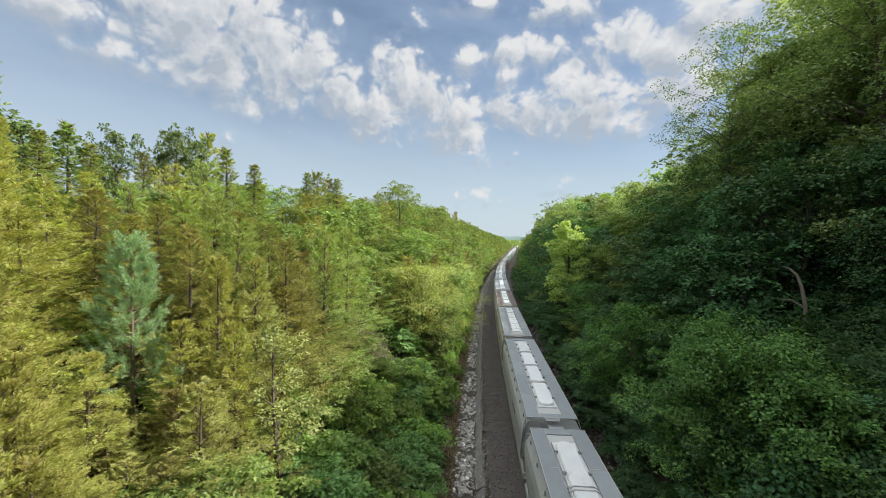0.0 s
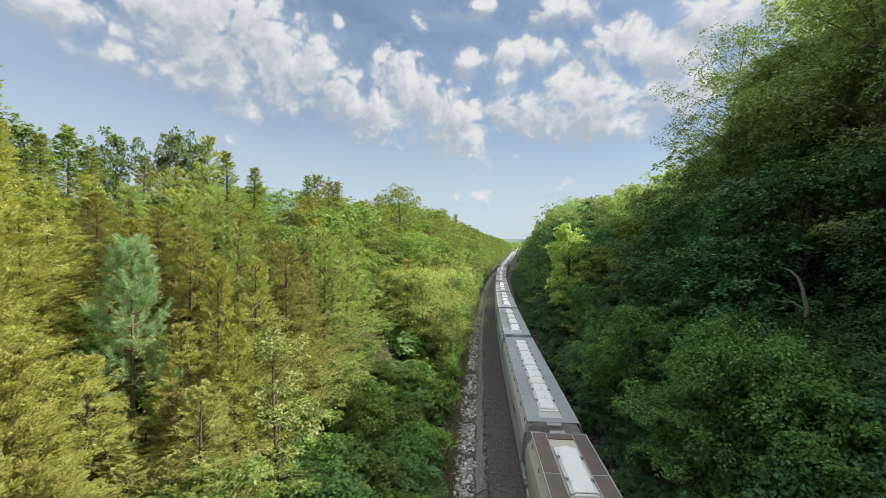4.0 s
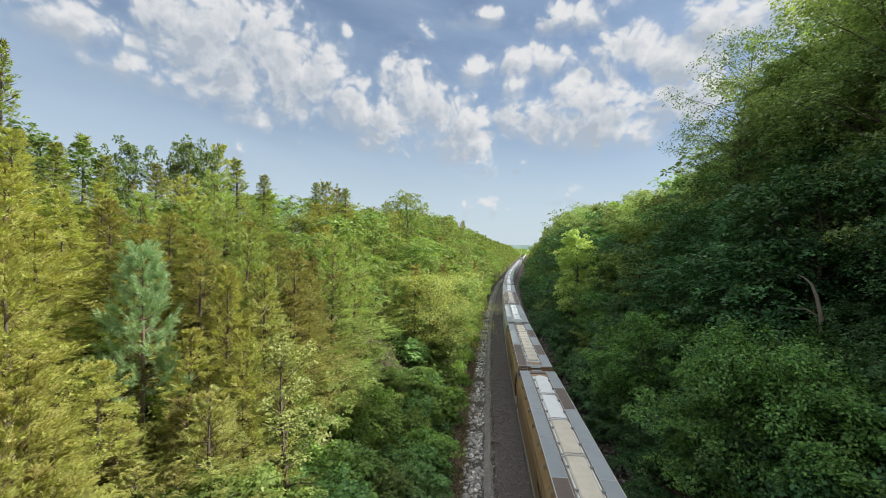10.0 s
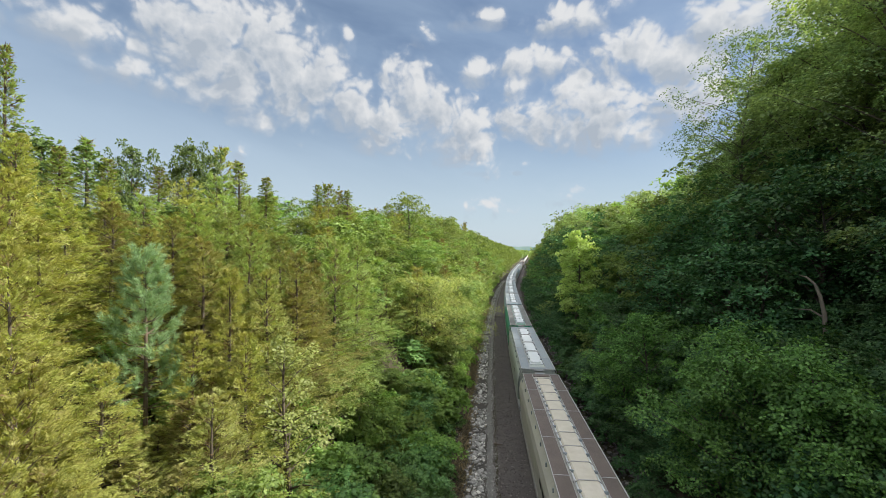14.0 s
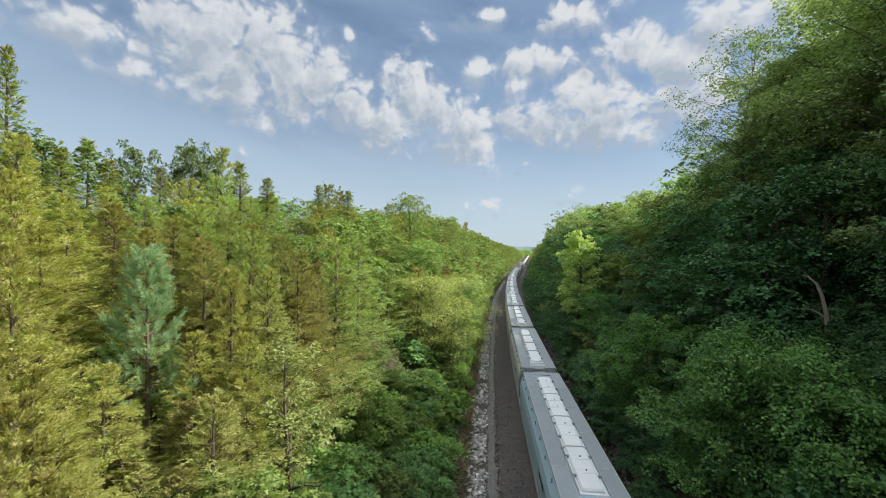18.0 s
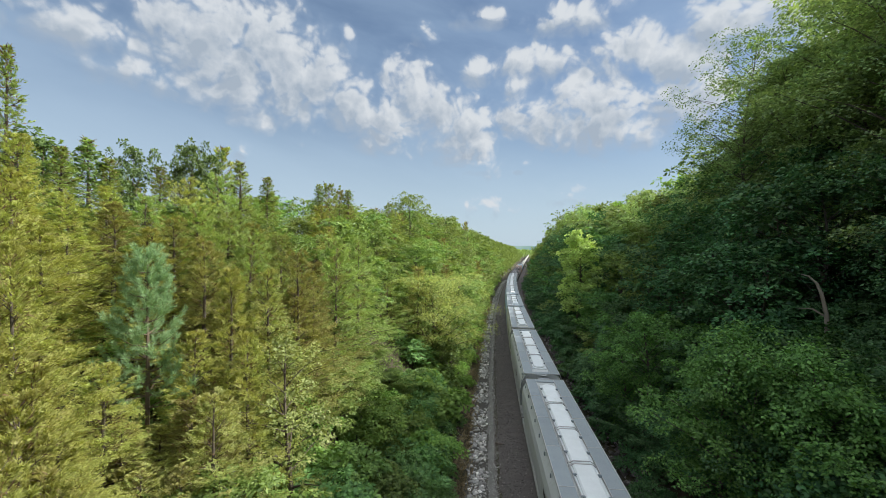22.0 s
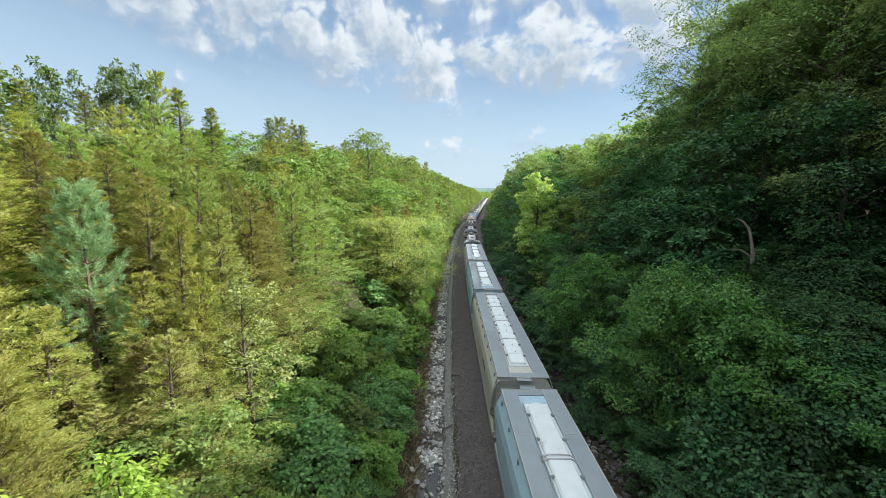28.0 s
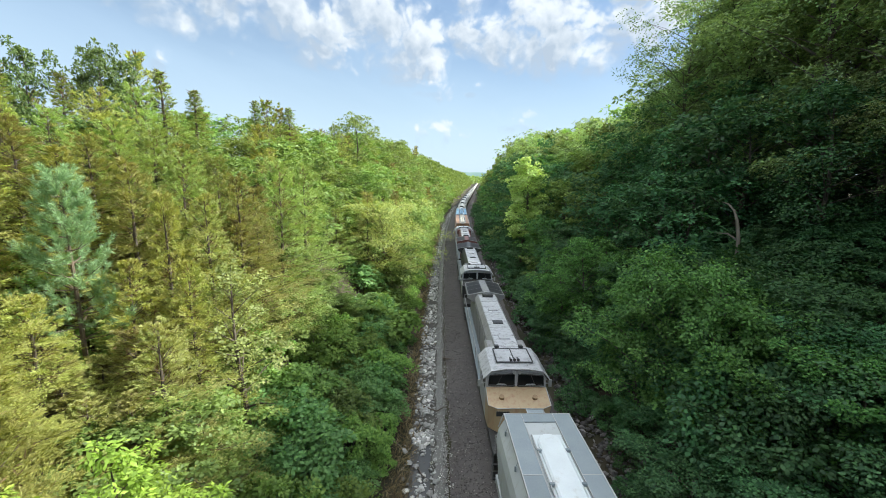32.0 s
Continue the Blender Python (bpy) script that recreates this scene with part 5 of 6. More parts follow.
def stock(tier):
    """One set of plants for a range of distances: fine leaves near by, coarse ones far off."""
    leaf, per, few = ((0.155, 1.0, 1.0), (0.235, 0.42, 0.85), (0.44, 0.12, 0.7))[tier]
    k = tier * 100
    far = ("", " further off", " far along the line")[tier]

    def tree(name, seed, h, w, mat, label, base=0.2, clump=1.0):
        return broadleaf(name, seed + k, h, w, mat, leaf, int(14000 * per), int(34 * few), label + far, base=base, clump=clump)

    def cedar(seed, w, mat, label, tip=0.8, inner="cedar_dead"):
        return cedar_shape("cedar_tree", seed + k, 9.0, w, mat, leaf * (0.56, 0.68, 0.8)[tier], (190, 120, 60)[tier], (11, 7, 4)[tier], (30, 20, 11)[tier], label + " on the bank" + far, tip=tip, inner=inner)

    def shrub(seed, h, w, mat, label):
        return bush("shrub", seed + k, h, w, mat, leaf * (0.72, 0.9, 1.1)[tier], int((6500, 2300, 600)[tier]), label + " on the slope" + far)

    return dict(
        oak=[tree("oak_tree", 11, 10.0, 6.2, "oak", "green broadleaf tree on the sunlit slope"), tree("oak_tree", 12, 10.0, 5.4, "bush", "fresh green broadleaf tree on the sunlit slope")],
        lime=[tree("young_maple", 21, 8.0, 4.4, "lime", "bright yellow-green young broadleaf tree"), tree("young_maple", 22, 8.0, 4.6, "bush", "fresh green young broadleaf tree")],
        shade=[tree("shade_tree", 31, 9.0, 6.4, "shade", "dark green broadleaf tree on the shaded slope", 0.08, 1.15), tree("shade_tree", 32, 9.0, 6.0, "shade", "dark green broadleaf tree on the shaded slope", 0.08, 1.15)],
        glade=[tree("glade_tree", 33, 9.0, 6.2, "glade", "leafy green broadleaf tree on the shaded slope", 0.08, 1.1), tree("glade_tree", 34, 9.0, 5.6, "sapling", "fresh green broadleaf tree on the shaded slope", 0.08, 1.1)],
        tall=[broadleaf("tall_tree", 36 + k, 18.0, 9.5, "canopy", leaf * (0.72, 0.72, 0.95)[tier], int((44000, 22000, 4000)[tier]), int(46 * few), "tall dense dark green tree above the slope" + far, base=0.1),
              broadleaf("tall_tree", 37 + k, 18.0, 9.0, "canopy", leaf * (0.72, 0.72, 0.95)[tier], int((44000, 22000, 4000)[tier]), int(46 * few), "tall dense green tree above the slope" + far, base=0.1)],
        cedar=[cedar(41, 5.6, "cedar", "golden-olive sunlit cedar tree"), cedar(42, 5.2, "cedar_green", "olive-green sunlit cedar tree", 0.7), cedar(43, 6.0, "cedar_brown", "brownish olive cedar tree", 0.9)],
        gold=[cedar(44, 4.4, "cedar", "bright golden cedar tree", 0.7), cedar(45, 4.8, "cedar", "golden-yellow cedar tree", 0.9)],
        bush=[shrub(51, 2.2, 3.4, "bush", "leafy green shrub"), shrub(52, 2.4, 3.0, "birch" if tier == 0 else "lime", "yellow-green leafy shrub"), shrub(55, 2.6, 3.4, "thicket" if tier < 2 else "oak", "fresh green leafy shrub")],
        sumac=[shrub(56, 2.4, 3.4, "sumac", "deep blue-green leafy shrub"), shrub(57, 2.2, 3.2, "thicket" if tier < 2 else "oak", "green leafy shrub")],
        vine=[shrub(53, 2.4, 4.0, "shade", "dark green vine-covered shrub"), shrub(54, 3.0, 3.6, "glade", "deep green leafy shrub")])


STOCK = [stock(0), stock(1), stock(2)]
TALL = dict(tall=18.0, oak=10.0, lime=8.0, shade=9.0, glade=9.0, cedar=9.0, gold=9.0, bush=2.6, sumac=2.4, vine=3.0)
USED = set()
FAR_BRUSH = dict(bush=[], vine=[])


def put_in(src, m):
    """The first use moves the built plant itself, later ones are copies."""
    if src.name not in USED:
        USED.add(src.name)
        src.matrix_basis = m
        return src
    twin = copy_thing(src, m)
    twin.matrix_basis = m
    return twin


def plant(kind, u, y, height, rng, wide=1.0, fit_top=False):
    """A plant of that height, kept under the line of the tree tops."""
    x = track_x(y) + u
    g = land(x, y)
    if kind in ("bush", "vine") and height > 3.4:
        kind = "lime" if kind == "bush" else "shade"
    near = math.hypot(x, y)
    if 0 < u < 17 and near < 30:                       # the low growth in front of the snag
        height = min(height, (EYE[2] - 0.135 * near - g) * rng.uniform(0.5, 1.0))
    if -22 < u < 0 and y < 8.0:                        # below the edge of the view from the parapet
        height, fit_top = min(height, EYE[2] - 1.1 * y - g if u > -15 and y > 6 else 2.6), False
    if u > 0 and 20 < y < 60 and 9.8 < math.degrees(math.atan2(x, y)) < 16.0:
        height = min(height, EYE[2] - 0.085 * near - g)      # the poplar stands clear above this
    room = (ceiling_at(x, y) - g) * (rng.uniform(0.80, 1.10) if kind == "cedar" and fit_top else rng.uniform(0.80, 1.02) if fit_top else rng.uniform(0.72 if near < 40 else 0.55, 1.0))
    shrub = kind in ("bush", "vine", "sumac")
    h = room * (1.06 if kind == "cedar" else 1.0) if fit_top and not shrub else min(height, room)
    if h < 0.8 and 5 < u < 20 and near < 34:
        kind, shrub, h = "vine", True, rng.uniform(0.8, 1.3)
    if h < 0.8:
        return None
    if not shrub and h < 2.2:
        kind, shrub = ("sumac" if u < 0 else "vine"), True
    if kind in ("shade", "glade") and h > 12:
        kind = "tall"
    d = near
    if shrub and d > (72 if abs(u) < 13 else 50):
        FAR_BRUSH["vine" if kind == "vine" else "bush"].append((x, y, g, h))
        return None
    src = rng.choice(STOCK[0 if d < 31 else 1 if d < 72 else 2][kind])
    tall = h / TALL[kind]
    size = wide * tall if shrub else wide * (0.45 + 0.55 * tall)
    return put_in(src, Matrix.LocRotScale((x, y, g - 0.2), Euler((0, 0, rng.uniform(0, 6.28))), (size, size, tall)))


def stand(kind, which, rows, rng, wide=1.0):
    """Plants at an azimuth and distance whose tops reach an elevation."""
    for az, d, el in rows:
        x, y, g, h = seen_at(az, d, el)
        tall = h / TALL[kind]
        size = wide * (0.5 + 0.5 * tall)
        put_in(STOCK[0 if d < 31 else 1][kind][which], Matrix.LocRotScale((x, y, g), Euler((0, 0, rng.uniform(0, 6.28))), (size, size, tall)))


def forest():
    rng = random.Random(2024)
    # sunlit bank (towards -x): offset, kinds, lowest and highest growth, spacing
    strips = [(-7.6, ("sumac", "sumac"), 1.0, 2.0, 1.6), (-9.0, ("sumac", "sumac", "bush"), 2.0, 3.2, 1.8), (-11.2, ("bush", "lime", "bush", "sumac"), 2.6, 4.4, 2.5),
              (-14.2, ("cedar", "oak", "lime", "cedar"), 4.5, 7.0, 2.6), (-17.2, ("cedar", "cedar", "oak", "oak"), 6.0, 8.5, 2.7), (-20.6, ("cedar", "cedar", "cedar", "oak"), 7.0, 10.5, 3.0), (-25.5, ("oak", "cedar", "oak"), 8.0, 14.0, 4.6), (-31.0, ("oak", "oak", "cedar"), 7.0, 10.0, 6.0), (-12.6, ("bush",), 1.6, 2.8, 2.2), (-15.0, ("bush", "bush"), 1.6, 3.0, 2.4), (-18.4, ("bush",), 1.8, 3.0, 3.4), (-22.8, ("bush",), 2.0, 3.2, 4.0), (-10.2, ("sumac", "bush"), 2.0, 3.4, 1.9)]
    for n, (u0, kinds, lo, hi, gap) in enumerate(strips):
        y = 3.0 + (n * 0.7) % 3.3
        while y < 195:
            kind = rng.choice(kinds)
            if y < 32 and u0 < -14 and kind in ("oak", "lime") and rng.random() < 0.35:
                kind = "cedar"
            if y > 50 and kind == "cedar" and rng.random() < 0.5:
                kind = "oak"
            if y > 40 and -16 < u0 < -8 and hi > 3.0:    # further on, trees stand right down to the ditch
                plant(rng.choice(("oak", "lime", "oak", "cedar")), u0 + rng.uniform(-1.2, 1.2), y, rng.uniform(5.0, 10.5), rng, rng.uniform(0.9, 1.3))
                y += 2.2 * gap * (1 + y * 0.007)
                continue
            if y < 18 and u0 < -12.5 and kind in ("oak", "lime", "cedar"):
                kind = "gold"
            plant(kind, u0 + rng.uniform(-1.2, 1.2), y + rng.uniform(-0.9, 0.9), rng.uniform(lo, hi), rng, rng.uniform(0.95, 1.25), u0 < -20 and rng.random() < 0.5)
            y += gap * (1 + y * 0.007)
    # the golden cedars close by
    stand("gold", 0, ((-53.0, 15.5, 5.0), (-52.0, 13.0, -1.0), (-54.0, 11.6, -8.0), (-51.5, 11.0, -15.0), (-53.0, 9.8, -20.0), (-48.0, 19.5, 5.0)), rng, 0.9)
    stand("gold", 1, ((-50.0, 16.5, 2.5), (-55.0, 13.2, -3.0), (-50.5, 12.4, -12.0), (-49.5, 10.2, -22.0), (-32.8, 17.4, -3.0), (-31.0, 15.4, -11.0)), rng, 0.9)
    stand("cedar", 2, ((-43.5, 14.6, -19.0), (-40.0, 14.8, -20.0), (-37.0, 14.4, -18.0), (-41.8, 13.0, -24.0), (-38.0, 12.6, -25.0), (-38.8, 20.0, 3.0), (-44.2, 20.5, 4.5), (-28.6, 19.0, -3.5), (-25.0, 21.5, -1.0), (-34.6, 13.4, -18.0), (-23.0, 23.5, -2.5), (-35.6, 18.5, 0.5)), rng, 1.1)
    stand("cedar", 1, ((-36.4, 21.0, 4.5), (-41.4, 22.5, 5.5), (-27.0, 23.0, 1.0), (-20.0, 25.0, 0.5), (-17.0, 29.0, 0.5), (-33.0, 22.0, 4.0), (-30.5, 20.5, 1.0)), rng, 1.1)
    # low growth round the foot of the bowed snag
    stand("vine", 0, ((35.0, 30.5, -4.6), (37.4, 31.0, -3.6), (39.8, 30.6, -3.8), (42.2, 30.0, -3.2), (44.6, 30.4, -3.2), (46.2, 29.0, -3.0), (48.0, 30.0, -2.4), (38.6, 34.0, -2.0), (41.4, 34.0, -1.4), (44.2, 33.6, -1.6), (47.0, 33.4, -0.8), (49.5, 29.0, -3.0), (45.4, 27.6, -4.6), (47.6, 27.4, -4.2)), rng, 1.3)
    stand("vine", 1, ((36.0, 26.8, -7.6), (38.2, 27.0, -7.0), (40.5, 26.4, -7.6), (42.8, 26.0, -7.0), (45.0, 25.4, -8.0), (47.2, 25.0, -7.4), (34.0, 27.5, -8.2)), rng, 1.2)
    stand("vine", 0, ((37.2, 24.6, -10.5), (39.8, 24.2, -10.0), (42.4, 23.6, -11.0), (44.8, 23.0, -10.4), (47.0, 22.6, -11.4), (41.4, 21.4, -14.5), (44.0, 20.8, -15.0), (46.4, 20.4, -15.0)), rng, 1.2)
    for i in range(15):                                # tall trees added to keep the line in shade near the bridge, some unseen
        plant("tall", 20.5 + 2.0 * (i % 2) + rng.uniform(-.6, .6), -2.0 + 3.0 * i, 14.0, rng, 1.0, True)
        plant("shade", 27.0 + 5.0 * (i % 2) + rng.uniform(-1, 1), 8.0 + 3.0 * i, rng.uniform(5, 8), rng, 1.2)
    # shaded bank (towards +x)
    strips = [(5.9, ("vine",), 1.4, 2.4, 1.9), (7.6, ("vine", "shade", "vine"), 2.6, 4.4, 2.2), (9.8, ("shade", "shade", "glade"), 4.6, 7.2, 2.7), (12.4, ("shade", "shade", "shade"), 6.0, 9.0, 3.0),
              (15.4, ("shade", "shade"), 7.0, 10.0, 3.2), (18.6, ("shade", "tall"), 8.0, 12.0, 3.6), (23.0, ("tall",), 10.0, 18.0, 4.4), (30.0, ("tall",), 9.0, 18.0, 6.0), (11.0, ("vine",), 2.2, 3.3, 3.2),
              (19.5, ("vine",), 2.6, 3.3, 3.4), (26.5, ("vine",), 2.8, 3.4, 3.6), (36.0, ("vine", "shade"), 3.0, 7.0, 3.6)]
    for n, (u0, kinds, lo, hi, gap) in enumerate(strips):
        y = 2.0 + (n * 0.7) % 3.3
        while y < 195:
            kind = rng.choice(kinds)
            if y > 42 and kind in ("shade", "tall") and rng.random() < 0.45:
                kind = rng.choice(("oak", "lime", "glade", "glade", "oak"))
            plant(kind, u0 + rng.uniform(-1.1, 1.1), y + rng.uniform(-0.9, 0.9), rng.uniform(lo, hi), rng, rng.uniform(0.95, 1.25), (u0 > 20 and rng.random() < 0.85) or (u0 > 17 and rng.random() < 0.5))
            y += gap * (1 + y * 0.007)


def far_brush():
    """Shrubs too far off to tell apart, one sheet of brush a bank."""
    rng = np.random.default_rng(41)
    # brush of the shaded bank takes the shade-darkened leaf colour
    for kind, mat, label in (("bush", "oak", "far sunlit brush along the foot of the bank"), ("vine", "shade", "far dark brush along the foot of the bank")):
        cs, ws, rs = [], [], []
        for x, y, g, h in FAR_BRUSH[kind]:
            for j in range(9):
                a, r = j * 2.399 + y, math.sqrt((j + .3) / 9) * h * 0.7
                cs.append((x + r * math.cos(a), y + r * math.sin(a), g + h * (0.85 - 0.5 * j / 9) * rng.uniform(.6, 1.1)))
                ws.append((math.cos(a), math.sin(a), 0.5)), rs.append(h * rng.uniform(.22, .36))
        p, a = sprays(rng, np.array(cs), np.array(ws), np.array(rs), 40, 0.35)
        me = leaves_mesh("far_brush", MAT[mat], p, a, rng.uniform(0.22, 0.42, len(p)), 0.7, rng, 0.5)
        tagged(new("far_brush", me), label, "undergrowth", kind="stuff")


def undergrowth():
    rng = np.random.default_rng(77)
    # same low leaves on both banks; shade is coloured in on the +x side
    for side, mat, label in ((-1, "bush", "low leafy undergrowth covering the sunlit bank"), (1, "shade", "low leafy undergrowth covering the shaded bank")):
        n = 50000
        y = 1 + 190 * rng.random(n) ** 2.2
        u = side * ((6.6 if side < 0 else 5.3) + 21 * rng.random(n) ** 1.25)
        x = np.array([track_x(b) for b in y]) + u
        z = np.array([land(a, b) for a, b in zip(x, y)]) + rng.random(n) ** 1.5 * 0.7
        p = np.stack([x, y, z], 1)
        a = unit(rng.normal(size=(n, 3)) + np.array([0, 0, 0.2]))
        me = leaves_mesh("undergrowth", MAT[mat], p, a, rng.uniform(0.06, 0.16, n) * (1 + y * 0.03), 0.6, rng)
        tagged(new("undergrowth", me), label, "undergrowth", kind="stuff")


def landmarks():
    """Single trees that stand out."""
    rng = random.Random(3)
    x, y, g, h = seen_at(-41.3, 16.2, -0.6)
    put_in(pine_shape("pine_tree", 61, h, 2.7, "blue-green young pine among the cedars"), pose(x, y, g))
    x, y, g, h = seen_at(12.9, 61.0, 3.0)
    put_in(broadleaf("poplar_tree", 62, h, 5.0, "poplar", 0.27, 15000, 60, "bright yellow-green poplar on the shaded bank", base=0.25, even=True), pose(x, y, g))
    put_in(broadleaf("willow_tree", 63, 10.2, 9.6, "willow", 0.17, 24000, 50, "pale yellow-green round willow above the ditch", base=0.2, slim=0.3, droop=0.8), spot(-10.0, 42.0))
    x, y, g, h = seen_at(-26.0, 16.0, -9.4)
    put_in(broadleaf("birch_tree", 64, h, 3.0, "birch", 0.11, 5200, 30, "slender pale green birch with a thin dark trunk", base=0.3), pose(x, y, g))
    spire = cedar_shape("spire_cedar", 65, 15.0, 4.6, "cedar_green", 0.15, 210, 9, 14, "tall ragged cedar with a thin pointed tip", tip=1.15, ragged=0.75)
    for az, d, el, wide in ((-52.2, 26.0, 18.6, 0.8), (-46.4, 27.0, 11.4, 1.0), (-44.6, 25.5, 9.6, 0.9), (-40.0, 27.0, 9.2, 0.9), (-31.8, 29.0, 10.7, 1.0), (-28.6, 32.0, 9.0, 1.1),
                            (-22.3, 45.0, 8.5, 0.9), (-18.4, 47.0, 7.9, 1.2), (-48.4, 24.0, 10.2, 0.9)):
        x, y, g, h = seen_at(az, d, el)
        put_in(spire, Matrix.LocRotScale((x, y, g), Euler((0, 0, y)), (wide, wide, h / 15.0)))
    crest = broadleaf("cherry_tree", 67, 9.0, 4.0, "crest", 0.17, 6500, 30, "slender dark green broadleaf tree rising over the cedars", base=0.2)
    for az, d, el, wide in ((-42.4, 29.5, 12.9, 0.62), (-43.6, 28.0, 10.2, 0.5), (-36.8, 28.5, 13.9, 0.62), (-35.0, 29.5, 12.9, 0.6), (-38.0, 28.0, 11.0, 0.5), (-38.6, 25.0, 6.0, 0.9), (-37.0, 22.5, 1.5, 0.9), (-49.4, 26.0, 12.6, 1.0)):
        x, y, g, h = seen_at(az, d, el)
        put_in(crest, Matrix.LocRotScale((x, y, g), Euler((0, 0, x * 3)), (wide, wide, h / 9.2)))
    x, y, g, h = seen_at(-10.2, 70.0, 7.7)
    put_in(broadleaf("oak_tree", 68, h, 7.4, "oak", 0.26, 7500, 34, "dense dark green oak that tops the skyline of the bank", base=0.15), pose(x, y, g))
    # the locust borrows the dark cherry leaf colour to look backlit
    put_in(broadleaf("locust_tree", 66, 22.0, 10.5, "crest", 0.145, 17000, 64, "tall airy locust tree with sky showing through", base=0.3, thick=0.55, clump=0.8), spot(17.5, 36.0))
    for az, d, el, w in ((-41.0, 7.6, -26.2, 2.1), (-37.0, 7.9, -28.5, 1.9), (-49.4, 7.6, -26.4, 1.5)):
        x, y, g, h = seen_at(az, d, el)
        put_in(broadleaf("young_maple", int(70 - az), h, w, "fresh", 0.105, 7000, 30, "fresh lime-green maple below the parapet", base=0.45, slim=0.42, clump=1.2, droop=0.5), pose(x, y, g))
    for az, d, el, w in ((29.5, 24.0, -8.0, 5.2), (21.0, 33.0, -7.4, 5.0), (18.6, 34.0, -10.5, 4.4), (32.5, 23.0, -12.0, 4.8), (37.5, 21.5, -10.0, 5.2), (27.5, 26.5, -12.5, 4.2), (41.0, 21.0, -14.0, 4.6)):
        x, y, g, h = seen_at(az, d, el)
        put_in(broadleaf("sapling", int(80 + d), h, w, "sapling", 0.14, 13000, 34, "fresh green sapling in front of the shaded bank", base=0.12, clump=1.15), pose(x, y, g))
    # dead stem that bows over
    snag = empty("dead_tree", "bare grey dead tree trunk bowed over at its top", "dead tree")
    s = Shape().tube([(0.1, 0, -4.5), (0.05, 0, -1.0), (0, 0, 1.0), (-0.1, 0.15, 2.0), (-0.2, 0.35, 2.6), (-0.4, 0.6, 2.95), (-0.6, 0.85, 3.05)], [0.13, 0.11, 0.10, 0.085, 0.065, 0.045, 0.015], 8)
    part("trunk", s, MAT["snagwood"], snag)
    part("branch", Shape().tube([(0, 0, 0.9), (-0.3, 0.5, 1.25), (-0.6, 1.2, 1.2)], [0.06, 0.045, 0.015], 6), MAT["snagwood"], snag)
    put_in(snag, pose(17.6, 22.6, 9.9))
    for u, y, h, lean in ((-13.0, 13.0, 3.4, 0.5), (-9.8, 16.5, 2.6, -0.4)):
        st = empty("dead_tree", "thin pale dead stem standing in the brush", "dead tree")
        part("trunk", Shape().tube([(0, 0, -0.3), (lean * 0.4, 0, h * 0.5), (lean, 0.1, h)], [0.05, 0.04, 0.012], 6), MAT["deadwood"], st)
        put_in(st, spot(u, y))


landmarks()
forest()
far_brush()
undergrowth()
for tier in STOCK:                                     # kinds that found no place
    for kind in tier.values():
        for src in kind:
            if src.name not in USED:
                for ob in (*src.children_recursive, src):
                    bpy.data.objects.remove(ob)


def far_woods():
    rng = np.random.default_rng(9)
    for side, mat, label in ((-1, "oak", "sunlit far woods along the cutting"), (1, "oak", "shaded far woods along the cutting")):
        cs, rs = [], []
        for i in range(700):
            y = 185 + 420 * rng.random() ** 1.3
            u = side * (8.0 + 26 * rng.random() ** 0.8)
            x = track_x(y) + u
            g = land(x, y)
            h = min(min(4 + (abs(u) - 7) * 0.8, 11) * rng.uniform(.8, 1.15), (ceiling_at(x, y) - g) / 1.1)
            if h < 1:
                continue
            for k in range(5):
                cs.append((x + rng.normal() * 1.2, y + rng.normal() * 1.5, g + h * (0.2 + 0.2 * k)))
                rs.append(rng.uniform(1.2, 2.0) * (1.15 - 0.12 * k))
        p, a = clumps(rng, np.array(cs), np.array(rs), 26, 0.9)
        me = leaves_mesh("far_woods", MAT[mat], p, a, rng.uniform(0.7, 1.2, len(p)), 0.7, rng)
        tagged(new("far_woods", me), label, "woods", kind="stuff")
    cs = [(rng.uniform(-260, 420), 620 + 900 * rng.random(), rng.uniform(2, 9)) for i in range(900)]
    p, a = clumps(rng, np.array(cs) + np.array([0, 0, -1.0]), rng.uniform(5, 9, 900), 30, 0.8)
    tagged(new("far_woods", leaves_mesh("far_woods", MAT["oak"], p, a, rng.uniform(2.0, 4.0, len(p)), 0.7, rng)), "distant woods beyond the cutting", "woods", kind="stuff")
    # hills on the horizon
    s, vs = Shape(), []
    n = 160
    for i in range(n):
        x = -2600 + 5200 * i / (n - 1)
        h = 26 + 10 * noise.noise((x * 0.002, 0, 0)) + 3 * noise.noise((x * 0.02, 1, 0)) + 1.2 * noise.noise((x * 0.08, 2, 0))
        vs += [(x, 2300, -10), (x, 2330, h), (x, 2700, h * 0.8)]
    fs = [(i * 3 + k, i * 3 + 3 + k, i * 3 + 4 + k, i * 3 + 1 + k) for i in range(n - 1) for k in (0, 1)]
    s.add(vs, fs)
    tagged(new("backdrop_hills", s.mesh("backdrop_hills", MAT["hill"], True)), "hazy blue-green wooded hills on the horizon", kind="structure")


far_woods()


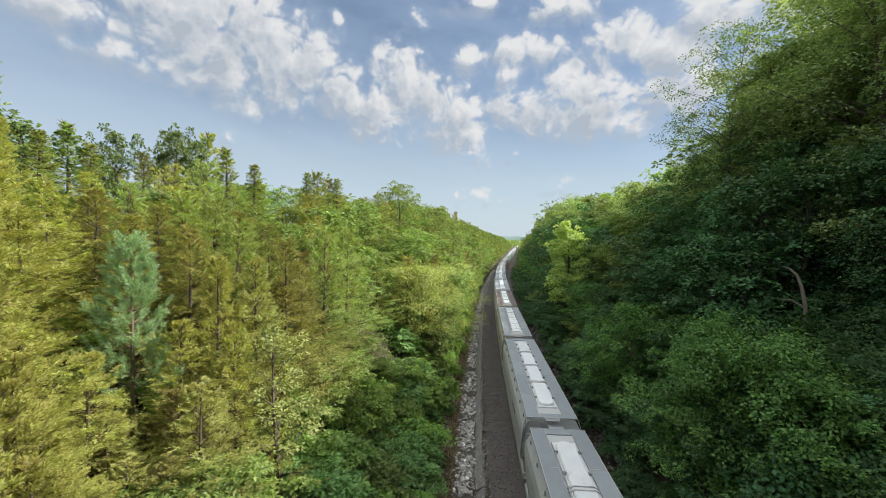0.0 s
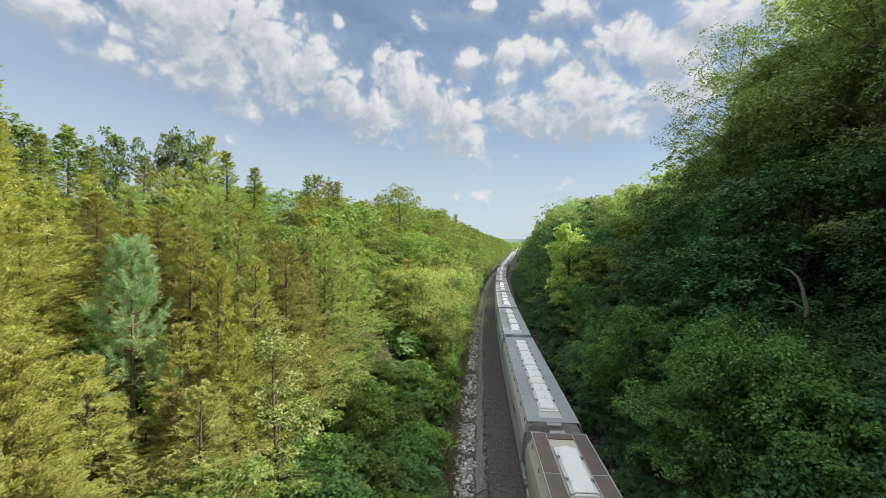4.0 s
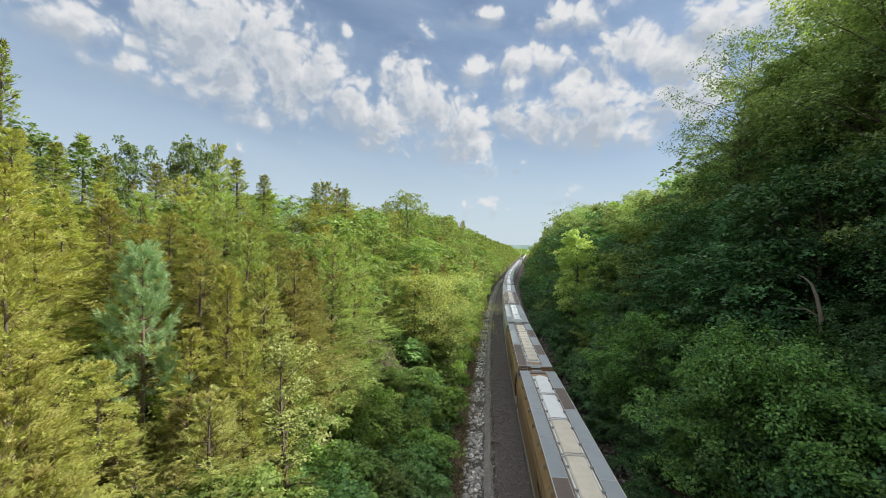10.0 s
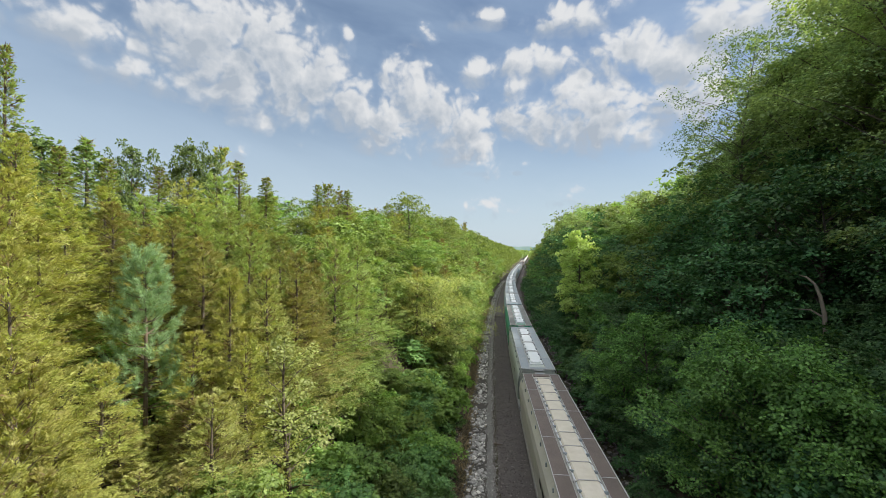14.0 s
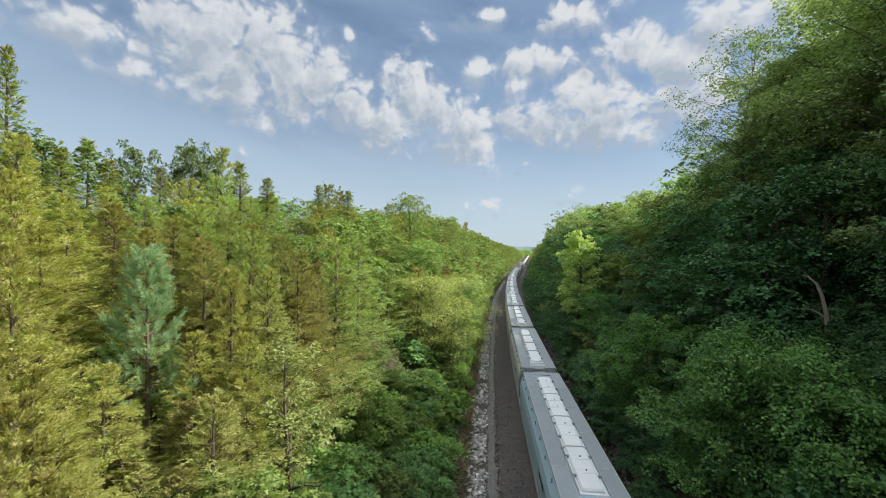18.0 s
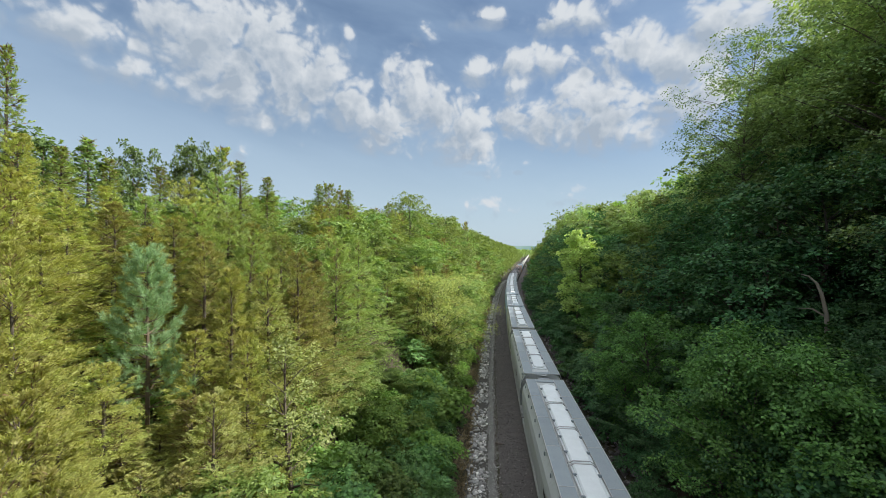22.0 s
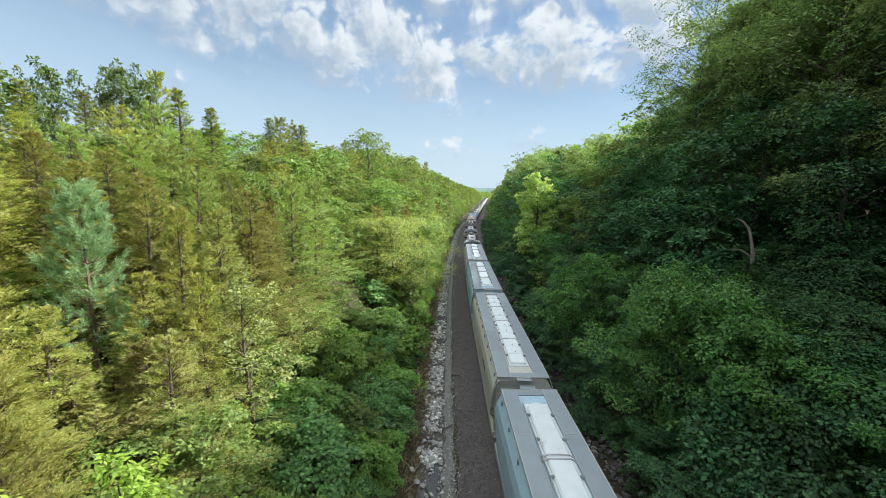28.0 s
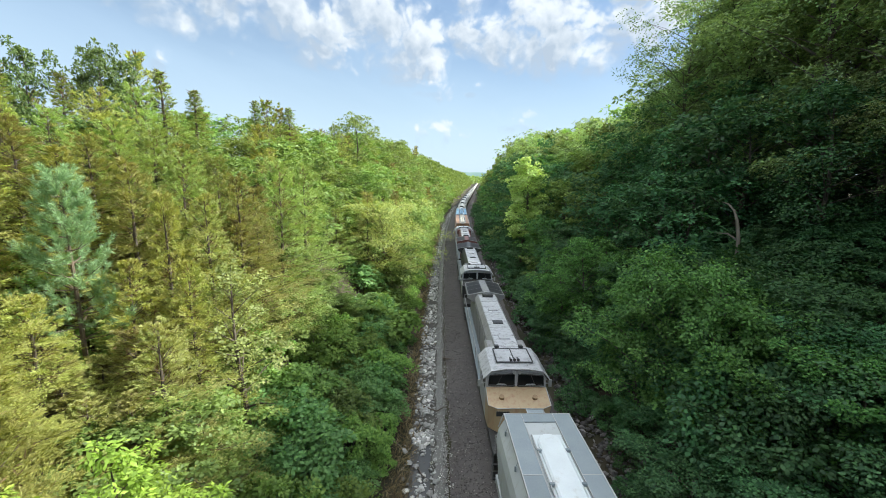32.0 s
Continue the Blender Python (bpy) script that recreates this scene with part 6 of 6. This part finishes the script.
def ditch_edge():
    """Dry grass and fallen wood between the ditch and the bushes."""
    rng = np.random.default_rng(31)
    n = 16000
    y = 5 + 110 * rng.random(n) ** 1.6
    u = -5.95 + rng.normal(size=n) * 0.4
    x = np.array([track_x(b) for b in y]) + u
    z = np.array([land(a, b) for a, b in zip(x, y)])
    a = unit(rng.normal(size=(n, 3)) * np.array([0.7, 0.7, 0.2]) + np.array([0.25, 0, 0.8]))
    tagged(new("dry_grass", leaves_mesh("dry_grass", MAT["straw"], np.stack([x, y, z], 1), a, rng.uniform(0.18, 0.5, n), 0.07, rng)), "dry tan grass along the ditch edge", "grass", kind="stuff")
    m = 26
    y, u = 20 + 14 * rng.random(m), -6.5 + rng.normal(size=m) * 0.5
    sticks = Shape()
    for b, c in zip(y, u):
        x0 = track_x(b) + c
        q, ln = rng.uniform(0, 6.28), rng.uniform(0.4, 1.3)
        x1, y1 = x0 + ln * math.cos(q), b + ln * math.sin(q)
        sticks.tube([(x0, b, land(x0, b) + 0.05), ((x0 + x1) / 2, (b + y1) / 2, land((x0 + x1) / 2, (b + y1) / 2) + 0.16), (x1, y1, land(x1, y1) + 0.12)], [0.018, 0.014, 0.006], 4)
    tagged(new("dead_sticks", sticks.mesh("dead_sticks", MAT["deadwood"])), "pale dead sticks strewn over the dry grass", "sticks", kind="stuff")
    r = random.Random(8)
    for y0, u0, ln, turn, thick in ((24.3, -4.95, 2.2, 0.72, 0.05), (25.1, -5.05, 1.6, -0.96, 0.03), (24.3, -5.0, 1.9, 1.6, 0.03), (19.0, -5.3, 1.5, 1.1, 0.03), (29.5, -6.1, 1.6, 1.4, 0.03), (30.0, -3.7, 0.6, 0.3, 0.08)):
        x0 = track_x(y0) + u0
        d = Vector((math.cos(turn), -math.sin(turn), 0))
        pts = [Vector((x0, y0, 0)) + d * (ln * k / 4) + Vector((0, 0.06 * math.sin(k * 2), 0)) for k in range(5)]
        pts = [Vector((q.x, q.y, max(land(q.x, q.y) + 0.12 + 0.25 * smooth(-4.4, -3.6, q.x - track_x(q.y)), 0.0 if q.x - track_x(q.y) > -3.9 else -9) + 0.03)) for q in pts]
        ob = tagged(new("fallen_branch", Shape().tube(pts, [thick, thick, thick * .8, thick * .6, thick * .3], 6).mesh("fallen_branch", MAT["bark"])), "dark fallen branch lying across the ditch stones", "branch", "fallen branches")
    s, vs, fs = Shape(), [], []
    m = 20
    for j in range(m):
        y = 8.0 + 12.6 * j / (m - 1)
        w = 0.66 * math.sin(math.pi * (j + .3) / m) ** 0.5 * r.uniform(0.75, 1.1)
        c = track_x(y) - 4.85 + 0.1 * math.sin(y)
        vs += [(c - w, y, -0.575), (c + w, y, -0.575)]
    fs = [(2 * j, 2 * j + 1, 2 * j + 3, 2 * j + 2) for j in range(m - 1)]
    tagged(new("puddle", s.add(vs, fs).mesh("puddle", MAT["water"])), "dark shallow water standing in the ditch", "water", kind="structure")


ditch_edge()


# ---- what moves ----
def motions():
    steps = [i * 1.0 for i in range(33)]
    for car, mid in TRAIN:
        flip = "flip" in car and car["flip"]
        walk(car, [(t, place(mid - along(t), flip)) for t in steps])


motions()
